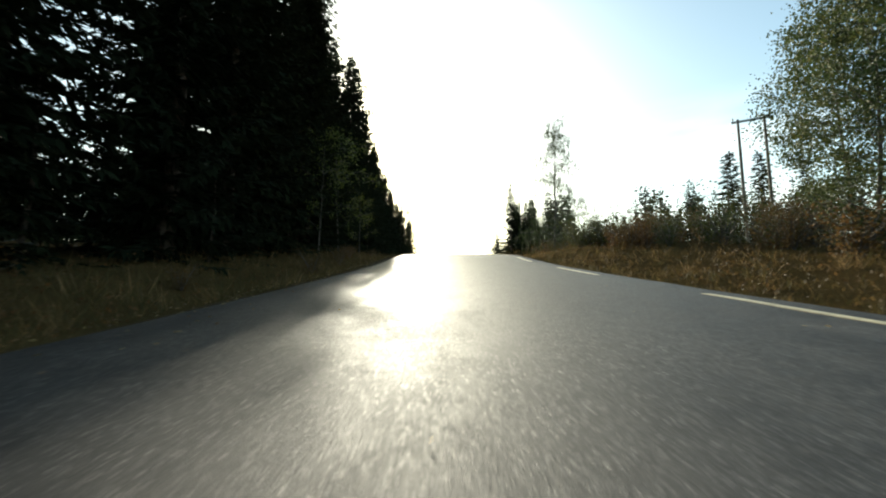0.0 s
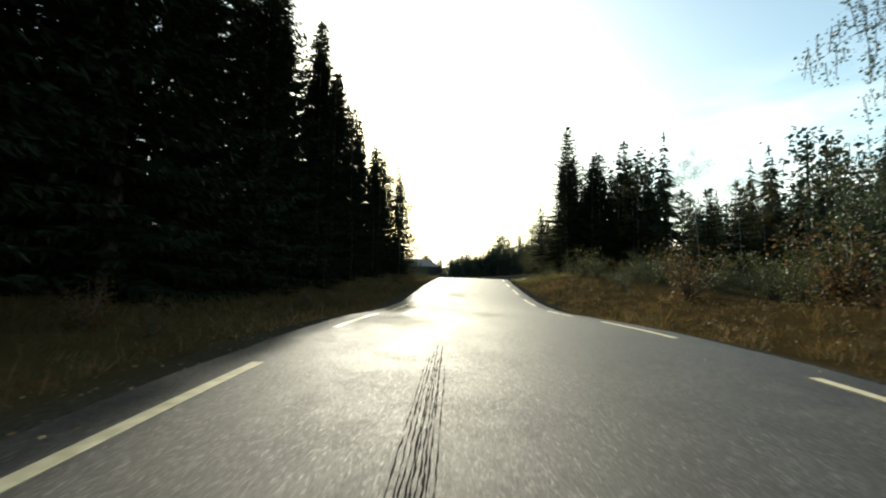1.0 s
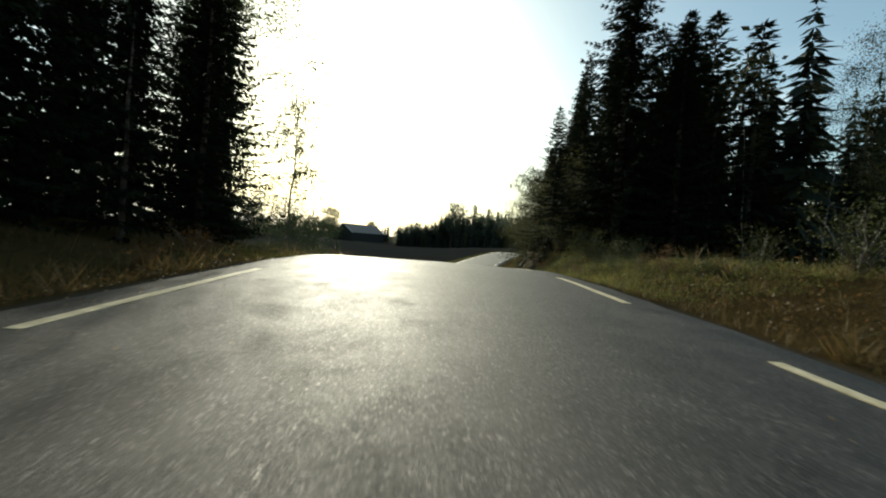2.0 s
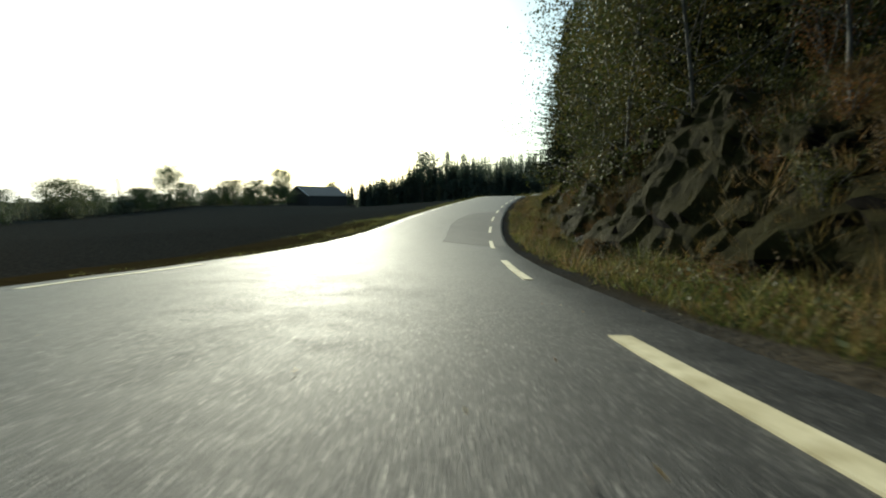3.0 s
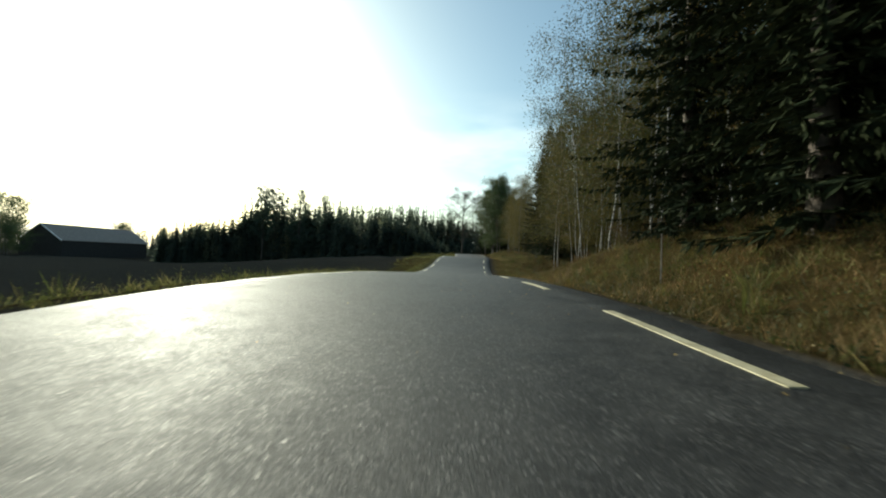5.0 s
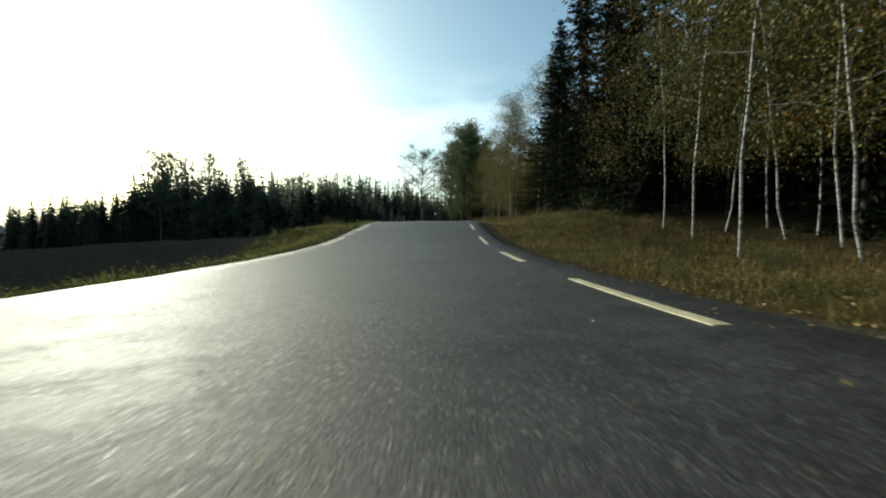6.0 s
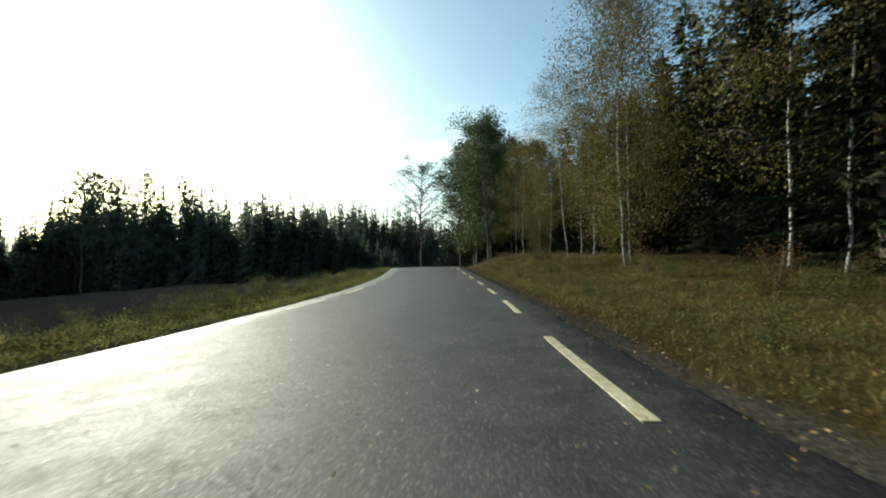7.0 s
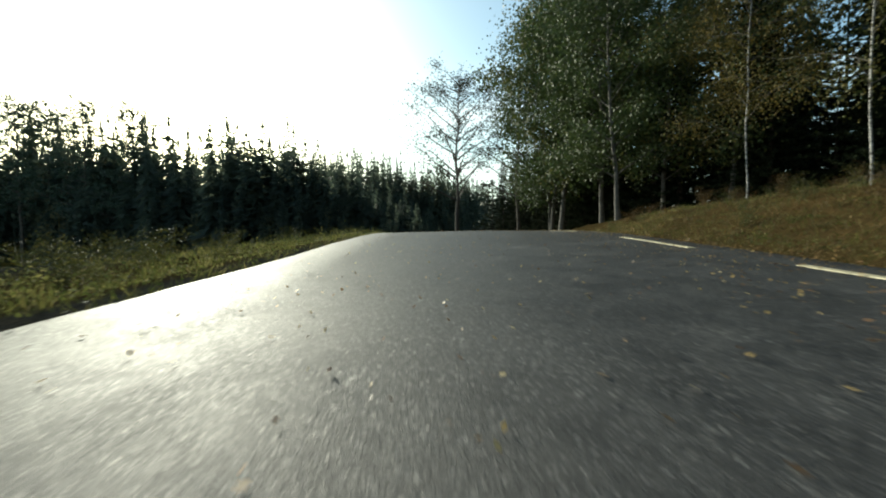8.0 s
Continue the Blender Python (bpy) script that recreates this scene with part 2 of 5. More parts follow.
BIRCH_BARK = birch_bark()


def far_leaf_material(name, stops, through):
    m, t, b, o = nodes_of(name)
    at = t.nodes.new("ShaderNodeAttribute")
    at.attribute_name = "tint"
    geo = t.nodes.new("ShaderNodeNewGeometry")
    ad = t.nodes.new("ShaderNodeMath")
    ad.operation = "MULTIPLY_ADD"
    t.links.new(geo.outputs["Random Per Island"], ad.inputs[0])
    ad.inputs[1].default_value = 0.25
    t.links.new(at.outputs["Fac"], ad.inputs[2])
    col = ramp_node(t, ad.outputs[0], stops)
    t.links.new(col, b.inputs["Base Color"])
    b.inputs["Roughness"].default_value = 0.6
    tr = t.nodes.new("ShaderNodeBsdfTranslucent")
    t.links.new(col, tr.inputs["Color"])
    ms = t.nodes.new("ShaderNodeMixShader")
    ms.inputs["Fac"].default_value = through
    t.links.new(b.outputs[0], ms.inputs[1])
    t.links.new(tr.outputs[0], ms.inputs[2])
    t.links.new(ms.outputs[0], o.inputs["Surface"])
    return m


# Paler, greyer, more translucent leaves: the distance haze is put into this colour.
FAR_LEAF = far_leaf_material("haze_paled_distant_foliage", ((0.0, (0.052, 0.07, 0.055)), (0.45, (0.085, 0.105, 0.074)), (0.75, (0.13, 0.135, 0.08)), (1.0, (0.2, 0.165, 0.08))), 0.7)
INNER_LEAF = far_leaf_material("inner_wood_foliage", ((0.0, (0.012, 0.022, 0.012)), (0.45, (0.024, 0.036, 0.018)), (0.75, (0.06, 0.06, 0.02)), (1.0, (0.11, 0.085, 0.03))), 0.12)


def rock_material():
    m, t, b, o = nodes_of("shade_dark_mossy_granite")
    v = object_vec(t)
    n = noise_node(t, 4.5, 10, 0.7, v)
    # granite near black, as its unlit faces look: shade is in the colour
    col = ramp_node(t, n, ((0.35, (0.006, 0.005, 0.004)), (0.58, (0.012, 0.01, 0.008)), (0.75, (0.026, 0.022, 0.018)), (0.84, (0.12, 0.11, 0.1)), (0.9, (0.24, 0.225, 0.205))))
    geo = t.nodes.new("ShaderNodeNewGeometry")
    sp = t.nodes.new("ShaderNodeSeparateXYZ")
    t.links.new(geo.outputs["Normal"], sp.inputs["Vector"])
    ad = t.nodes.new("ShaderNodeMath")
    ad.operation = "MULTIPLY_ADD"
    t.links.new(sp.outputs["Z"], ad.inputs[0])
    ad.inputs[1].default_value = 0.35
    t.links.new(noise_node(t, 1.1, 5, 0.6, v), ad.inputs[2])
    mr = t.nodes.new("ShaderNodeMapRange")
    mr.inputs["From Min"].default_value, mr.inputs["From Max"].default_value = 0.3, 0.52
    t.links.new(ad.outputs[0], mr.inputs["Value"])
    t.links.new(mix_color(t, mr.outputs[0], col, (0.034, 0.031, 0.011)), b.inputs["Base Color"])
    b.inputs["Roughness"].default_value = 0.75
    b.inputs["Specular IOR Level"].default_value = 0.03
    bump_to(t, b, noise_node(t, 8, 9, 0.8, v), 1.0, 0.2)
    return m


ROCK = rock_material()
PALE_ROCK = plain("split_pale_granite", (0.12, 0.115, 0.105), (0.42, 0.4, 0.37), 3, 0.6, 0.6, 0.05)


def ground_material():
    m, t, b, o = nodes_of("ground_cover")
    v = object_vec(t)
    at = t.nodes.new("ShaderNodeAttribute")
    at.attribute_name = "zone"
    sp = t.nodes.new("ShaderNodeSeparateColor")
    t.links.new(at.outputs["Color"], sp.inputs["Color"])
    n1 = noise_node(t, 0.7, 6, 0.6, v)
    n2 = noise_node(t, 6, 6, 0.7, v)
    verge = mix_color(t, n2, ramp_node(t, n1, ((0.3, (0.046, 0.043, 0.015)), (0.7, (0.112, 0.072, 0.027)))), (0.084, 0.053, 0.024))
    floor_c = ramp_node(t, n2, ((0.3, (0.03, 0.025, 0.015)), (0.7, (0.085, 0.062, 0.03))))
    field = ramp_node(t, n2, ((0.3, (0.034, 0.029, 0.022)), (0.7, (0.085, 0.072, 0.055))))
    gravel = ramp_node(t, noise_node(t, 28, 4, 0.7, v), ((0.3, (0.03, 0.027, 0.023)), (0.7, (0.13, 0.115, 0.095))))
    c = mix_color(t, sp.outputs["Red"], floor_c, verge)
    c = mix_color(t, sp.outputs["Green"], c, field)
    c = mix_color(t, sp.outputs["Blue"], c, gravel)
    soil = t.nodes.new("ShaderNodeBsdfDiffuse")
    soil.inputs["Roughness"].default_value = 0.9
    t.links.new(c, soil.inputs["Color"])
    bump_to(t, soil, n2, 0.9, 0.12)
    t.links.new(soil.outputs[0], o.inputs["Surface"])
    return m


GROUND = ground_material()

# ---- the road's line in plan and height, every 10 m from s = -10 ----
BEND = (3.0, -0.7, -0.4, -0.4, -0.5, 4.0, 3.9, 4.3, 5.8, 7.7, 7.7, 5.9, 5.1, 5.2, 5.2, 4.5, 0.4, 1.8,
        4.1, -3.2, -4.9, -4.9, -4.7, -4.9, -8.1, -12.4, -15.3, -15.4, -13.1, -9.6, -6.1, -3.0, -0.7, 1.1, 2.5, 3.7)
RISE = (-2.08, -1.30, -0.22, 1.05, 1.30, 0.76, 1.05, 1.21, 0.09, -1.11, -1.66, -1.33, -0.87, -0.37, 0.10, -0.02, -0.48, -0.23,
        0.88, 0.93, 1.05, 1.37, 1.88, 1.63, 0.54, -0.98, -2.62, -4.08, -5.22, -5.70, -5.61, -5.13, -4.41, -3.57, -2.67, -1.77)
EDGE = 2.92  # asphalt's edge


def glide(values, u):
    i = np.clip(np.floor(u).astype(int), 0, len(values) - 2)
    f = np.clip(u - i, 0, 1)
    g = np.concatenate([[2 * values[0] - values[1]], values, [2 * values[-1] - values[-2]]])
    a, b, c, d = g[i], g[i + 1], g[i + 2], g[i + 3]
    return 0.5 * (2 * b + (c - a) * f + (2 * a - 5 * b + 4 * c - d) * f**2 + (3 * b - a - 3 * c + d) * f**3)


ROAD_S = np.arange(-10, 330, 1.0)
_k = glide(np.array(BEND), (ROAD_S + 10) / 10) / 1000
ROAD_T = np.concatenate([[0], np.cumsum((_k[1:] + _k[:-1]) / 2)])
ROAD_T -= np.interp(0, ROAD_S, ROAD_T)
_m = (ROAD_T[1:] + ROAD_T[:-1]) / 2
ROAD_X = np.concatenate([[0], np.cumsum(np.sin(_m))])
ROAD_Y = np.concatenate([[0], np.cumsum(np.cos(_m))])
ROAD_X -= np.interp(0, ROAD_S, ROAD_X)
ROAD_Y -= np.interp(0, ROAD_S, ROAD_Y)
ROAD_Z = glide(np.array(RISE), (ROAD_S + 10) / 10)
# behind the start the road runs on straight
_back = np.arange(-70, -10, 1.0)
ROAD_X = np.concatenate([ROAD_X[0] + (_back + 10) * math.sin(ROAD_T[0]), ROAD_X])
ROAD_Y = np.concatenate([ROAD_Y[0] + (_back + 10) * math.cos(ROAD_T[0]), ROAD_Y])
ROAD_Z = np.concatenate([np.full(len(_back), ROAD_Z[0]), ROAD_Z])
ROAD_T = np.concatenate([np.full(len(_back), ROAD_T[0]), ROAD_T])
ROAD_S = np.concatenate([_back, ROAD_S])


def smooth(x, a, b):
    u = np.clip((x - a) / (b - a), 0, 1)
    return u * u * (3 - 2 * u)


def widen(s):
    """How much further the asphalt reaches on the left, towards the last bend."""
    return 0.42 * smooth(np.asarray(s, float), 172, 200)


def road_at(s, d=0.0):
    """The place s metres along the road and d to the right of its middle, at the road's height."""
    t = np.interp(s, ROAD_S, ROAD_T)
    return (
        np.interp(s, ROAD_S, ROAD_X) + d * np.cos(t),
        np.interp(s, ROAD_S, ROAD_Y) - d * np.sin(t),
        np.interp(s, ROAD_S, ROAD_Z) - 0.012 * np.abs(d) + 0.02,
    )


def along(x, y):
    """How far along the road, and how far to its right, places lie."""
    x, y = np.atleast_1d(x).astype(float), np.atleast_1d(y).astype(float)
    s, d = np.empty_like(x), np.empty_like(x)
    for i in range(0, len(x), 20000):
        a, b = x[i : i + 20000], y[i : i + 20000]
        j = ((a[:, None] - ROAD_X) ** 2 + (b[:, None] - ROAD_Y) ** 2).argmin(1)
        dx, dy, t = a - ROAD_X[j], b - ROAD_Y[j], ROAD_T[j]
        s[i : i + 20000] = ROAD_S[j] + np.clip(dx * np.sin(t) + dy * np.cos(t), -1, 1)
        side = dx * np.cos(t) - dy * np.sin(t)
        far = np.hypot(dx, dy)
        d[i : i + 20000] = np.where(np.abs(side) > 0.6 * far, side, np.sign(side + 1e-9) * far)
    return s, d


def waves(x, y, scale, seed):
    """Soft uneven relief."""
    rng = np.random.default_rng(seed)
    out = np.zeros_like(x)
    for n in range(9):
        a, f, p = rng.uniform(0, 6.28), rng.uniform(0.5, 2.2) / scale, rng.uniform(0, 6.28)
        out += np.sin((x * math.cos(a) + y * math.sin(a)) * f * 6.28 + p)
    return out / 9


# bank on the right: along the road, its height and how far from the asphalt its top lies
BANK_S = (-70, 0, 20, 45, 60, 68, 74, 84, 96, 104, 112, 128, 136, 142, 146, 150, 154, 160, 165, 172, 180, 188, 198, 212, 230, 330)
BANK_H = (0.4, 0.5, 0.6, 0.5, 0.6, 0.9, 2.4, 3.5, 3.8, 2.6, 1.5, 1.4, 1.8, 1.6, 1.3, 0.6, -0.1, -0.1, 0.4, 0.45, 0.5, 0.85, 1.1, 0.9, 0.5, 0.3)
BANK_W = (6, 6, 6, 6, 5, 4.4, 4.0, 4.2, 4.4, 5, 5.5, 5.5, 5.5, 5.6, 5.6, 6, 6, 6, 5.5, 5.5, 6, 5.5, 4.6, 5, 6, 6)


def ground_height(x, y):
    x, y = np.atleast_1d(x).astype(float), np.atleast_1d(y).astype(float)
    s, d = along(x, y)
    e = np.abs(d) - EDGE - widen(s) * (d < 0)
    near = np.interp(s, ROAD_S, ROAD_Z)
    z = near * (1 - smooth(e, 25, 90))
    right = d > 0
    bh, bw = np.interp(s, BANK_S, BANK_H), np.interp(s, BANK_S, BANK_W)
    cut = smooth(s, 68, 75) * (1 - smooth(s, 98, 106))
    zr = -0.06 - 0.14 * smooth(e, 0.3, 1.0) + (bh + 0.14) * smooth(e, 0.9 + 2.7 * cut, bw + 0.9 * cut) + 0.03 * np.clip(e - bw, 0, 40) + 1.5 * smooth(e, 17, 32) * smooth(s, 74, 90) * (1 - smooth(s, 235, 262))
    wood = 1 - smooth(s, 58, 74)
    zl_wood = -0.06 - 0.2 * smooth(e, 0.3, 1.2) + 0.6 * smooth(e, 1.5, 6) + 1.5 * smooth(e, 17, 32)
    zl_field = -0.06 - 0.25 * smooth(e, 0.4, 2.2) - 0.8 * smooth(e, 3, 9) - 2.2 * smooth(e, 8, 60) + 1.4 * smooth(e, 80, 170)
    dip = smooth(s, 98, 114) * (1 - smooth(s, 156, 170))
    zl_field = zl_field - 1.0 * dip * smooth(e, 0.8, 4)
    zl = wood * zl_wood + (1 - wood) * zl_field
    z = z + np.where(right, zr, zl)
    rough = smooth(e, 0.5, 4)
    z += rough * (0.22 * waves(x, y, 9, 3) + 0.12 * waves(x, y, 2.6, 4)) + 0.04 * waves(x, y, 0.9, 5) * smooth(e, 0.2, 1)
    z -= 0.25 * (1 - smooth(e, -0.5, 0.0))
    for mx, my, tall, wide in ((47, 185, 0.8, 9), (43, 180, 0.6, 7), (51, 193, 0.5, 6), (38, 176, 0.5, 8)):
        z += tall * np.exp(-((x - mx) ** 2 + (y - my) ** 2) / wide)
    # wooded hill beyond the field
    foot = np.interp(x, (-10, 14, 30, 48, 70, 95, 140, 190, 300), (300, 273, 268, 270, 288, 298, 313, 338, 380))
    z += 9 * smooth(y - foot, 0, 28) * smooth(x, -2, 14)
    far = np.hypot(x - 20, y - 120)
    z = z * (1 - smooth(far, 260, 700)) - 3 * smooth(far, 260, 700)
    return z


def height_at(x, y):
    return float(ground_height(x, y)[0])


# ---- helpers for meshes ----
def mesh_of(name, verts, faces, material, smooth_shade=False):
    """A mesh from arrays; faces all of one size."""
    verts, faces = np.asarray(verts, np.float32), np.asarray(faces, np.int32)
    me = bpy.data.meshes.new(name)
    n, k = faces.shape
    me.vertices.add(len(verts))
    me.vertices.foreach_set("co", verts.ravel())
    me.loops.add(n * k)
    me.loops.foreach_set("vertex_index", faces.ravel())
    me.polygons.add(n)
    me.polygons.foreach_set("loop_start", np.arange(0, n * k, k, dtype=np.int32))
    me.polygons.foreach_set("loop_total", np.full(n, k, np.int32))
    me.polygons.foreach_set("use_smooth", np.full(n, smooth_shade))
    me.update(calc_edges=True)
    me.validate()
    me.materials.append(material)
    return me


def under(name, mesh, parent, label="", m=None):
    ob = new(name, mesh)
    ob.parent = parent
    if m is not None:
        ob.matrix_basis = m
    if label:
        tagged(ob, label)
    return ob


def mesh_from_bm(name, bm, material, smooth_shade=False):
    me = bpy.data.meshes.new(name)
    for f in bm.faces:
        f.smooth = smooth_shade
    bm.to_mesh(me)
    bm.free()
    me.materials.append(material)
    return me


def part(name, bm, material, parent, label="", smooth_shade=False):
    return under(name, mesh_from_bm(name, bm, material, smooth_shade), parent, label)


def box_bm(bm, x0, y0, z0, x1, y1, z1, bevel=0.0):
    r = bmesh.ops.create_cube(bm, size=1, matrix=Matrix.Translation(((x0 + x1) / 2, (y0 + y1) / 2, (z0 + z1) / 2)) @ Matrix.Diagonal((x1 - x0, y1 - y0, z1 - z0, 1)))
    if bevel:
        edges = list({e for v in r["verts"] for e in v.link_edges})
        bmesh.ops.bevel(bm, geom=edges, offset=bevel, segments=1, affect="EDGES")
    return bm


def tube(path, radii, sides=7):
    """A tapered tube along a path: verts and quads."""
    path, radii = np.asarray(path, float), np.asarray(radii, float)
    n = len(path)
    t = np.gradient(path, axis=0)
    t /= np.linalg.norm(t, axis=1)[:, None] + 1e-9
    ref = np.where(np.abs(t[:, 2:3]) > 0.9, np.array([[1.0, 0, 0]]), np.array([[0, 0, 1.0]]))
    a = np.cross(t, ref)
    a /= np.linalg.norm(a, axis=1)[:, None] + 1e-9
    b = np.cross(t, a)
    ang = np.arange(sides) * 2 * math.pi / sides
    v = path[:, None] + radii[:, None, None] * (np.cos(ang)[None, :, None] * a[:, None] + np.sin(ang)[None, :, None] * b[:, None])
    i, j = np.meshgrid(np.arange(n - 1), np.arange(sides), indexing="ij")
    k = (j + 1) % sides
    f = np.stack([i * sides + j, i * sides + k, (i + 1) * sides + k, (i + 1) * sides + j], -1).reshape(-1, 4)
    return v.reshape(-1, 3), f


def joined(pieces):
    vs, fs, n = [], [], 0
    for v, f in pieces:
        vs.append(v)
        fs.append(f + n)
        n += len(v)
    return np.concatenate(vs), np.concatenate(fs)


def kites(base, way, side, length, width):
    """Leaf-shaped quads: from base along way, as wide as width across side."""
    length, width = np.reshape(length, (-1, 1)), np.reshape(width, (-1, 1))
    v = np.stack([base, base + way * length * 0.45 + side * width / 2, base + way * length, base + way * length * 0.45 - side * width / 2], 1)
    f = np.arange(len(base) * 4).reshape(-1, 4)
    return v.reshape(-1, 3), f


def unit(v):
    return v / (np.linalg.norm(v, axis=-1, keepdims=True) + 1e-9)


# ---- the ground, one sheet to the horizon ----
def graded(a, b, step, reach):
    mid = np.arange(a, b + step / 2, step)
    grow = []
    w, x = step, 0.0
    while x < reach:
        w *= 1.22
        x += w
        grow.append(x)
    grow = np.array(grow)
    return np.concatenate([a - grow[::-1], mid, b + grow])


gx, gy = graded(-24, 92, 0.75, 3200), graded(-14, 246, 0.75, 3200)
GX, GY = np.meshgrid(gx, gy)
gz = ground_height(GX.ravel(), GY.ravel())
nx, ny = len(gx), len(gy)
ii, jj = np.meshgrid(np.arange(ny - 1), np.arange(nx - 1), indexing="ij")
quad = np.stack([ii * nx + jj, ii * nx + jj + 1, (ii + 1) * nx + jj + 1, (ii + 1) * nx + jj], -1).reshape(-1, 4)
ground_mesh = mesh_of("ground", np.stack([GX.ravel(), GY.ravel(), gz], 1), quad, GROUND, True)
gs, gd = along(GX.ravel(), GY.ravel())
ge = np.abs(gd) - EDGE - widen(gs) * (gd < 0)
zone = np.zeros((nx * ny, 4), np.float32)
wob = 1.2 * waves(GX.ravel(), GY.ravel(), 5, 8)
zone[:, 0] = 1 - smooth(ge + wob, 5.5, 9)
zone[:, 1] = (gd < 0) * smooth(gs, 64, 74) * smooth(ge + wob, 3.5, 5.5)
zone[:, 2] = 1 - smooth(ge + 0.25 * wob, 0.25, 0.75)
zone[:, 3] = 1
att = ground_mesh.color_attributes.new("zone", "FLOAT_COLOR", "POINT")
att.data.foreach_set("color", zone.ravel())
ground = tagged(new("ground", ground_mesh), "autumn verge, forest floor and ploughed field beside the road", "ground", kind="structure")

# ---- the road ----
rs = np.arange(-70, 329, 0.5)
rd_ = np.array([-EDGE - 0.12, -EDGE, -2.4, -1.8, -1.2, -0.6, 0, 0.6, 1.2, 1.8, 2.4, EDGE, EDGE + 0.12])
RS, RD = np.meshgrid(rs, rd_, indexing="ij")
rag = 0.07 * waves(RS.ravel(), RD.ravel() * 3, 1.6, 12) * (np.abs(RD.ravel()) >= EDGE)
rx, ry, rz = road_at(RS.ravel(), RD.ravel() + np.sign(RD.ravel()) * rag - widen(RS.ravel()) * (RD.ravel() <= -EDGE))
rz = rz + 0.012 * waves(rx, ry, 2.5, 21) - 0.16 * (np.abs(RD.ravel()) > EDGE)
na, nb = len(rs), len(rd_)
ii, jj = np.meshgrid(np.arange(na - 1), np.arange(nb - 1), indexing="ij")
quad = np.stack([ii * nb + jj, ii * nb + jj + 1, (ii + 1) * nb + jj + 1, (ii + 1) * nb + jj], -1).reshape(-1, 4)
road = tagged(new("road", mesh_of("road", np.stack([rx, ry, rz], 1), quad, ASPHALT, True)), "worn grey asphalt country road with cracks", "road", kind="structure")


def road_top(s, d):
    x, y, z = road_at(s, d)
    return x, y, z + 0.012 * waves(x, y, 2.5, 21)


def ribbon(name, s, d, width, lift, material, parent, label="", across=1):
    """A thin strip lying on the asphalt along the line (s, d)."""
    s, d, width = np.asarray(s, float), np.asarray(d, float), np.broadcast_to(width, np.shape(s))
    rows = []
    for off, dz in ((-0.5, -0.004), *((k / across - 0.5, lift) for k in range(across + 1)), (0.5, -0.004)):
        x, y, z = road_top(s, d + off * width)
        rows.append(np.stack([x, y, z + dz], 1))
    v = np.stack(rows, 1).reshape(-1, 3)
    n, w = len(s), across + 3
    i, j = np.meshgrid(np.arange(n - 1), np.arange(w - 1), indexing="ij")
    f = np.stack([i * w + j, i * w + j + 1, (i + 1) * w + j + 1, (i + 1) * w + j], -1).reshape(-1, 4)
    if across == 1:
        f = np.concatenate([f, [[0, 3, 2, 1], [4 * n - 4, 4 * n - 3, 4 * n - 2, 4 * n - 1]]])
    return under(name, mesh_of(name, v, f, material), parent, label)


def dash_ends(anchors, step):
    out = [anchors[0]]
    for a, b in zip(anchors[:-1], anchors[1:]):
        n = max(1, round((b - a) / step))
        out += [a + (b - a) * (k + 1) / n for k in range(n)]
    return out


RIGHT_DASHES = dash_ends((-16, 3.3, 15.0, 29.0, 66.7, 78.3, 83.2, 94.6, 99.6, 105.0, 110.0, 138.4, 143.3, 147.9, 152.8, 157.4, 162.3, 167.0, 179.5, 184.2, 188.4, 192.7, 202.2, 206.1, 260), 5.0)
LEFT_DASHES = dash_ends((16.7, 21.5, 28.9, 39.5, 65.9, 82.4, 141.8, 152.6, 157.7, 162.5, 167.1, 190), 5.0)
for far_end in RIGHT_DASHES:
    ribbon("edge_line_dash", np.linspace(far_end - np.interp(far_end, (70, 90, 106, 165, 176, 181, 187), (2.65, 2.5, 2.25, 2.2, 2.6, 2.6, 2.2)), far_end, 6), np.full(6, np.interp(far_end, (60, 86, 100, 170, 200), (2.47, 2.46, 2.4, 2.36, 2.33))), 0.11, 0.008, PAINT, road, "worn cream-white painted edge dash")
for far_end in LEFT_DASHES:
    ribbon("edge_line_dash", np.linspace(far_end - (3.1 if far_end < 60 else 2.5), far_end, 6), np.full(6, np.interp(far_end, (0, 60, 100), (-2.47, -2.5, -2.66))), 0.11, 0.004, PAINT, road, "worn cream-white painted edge dash")


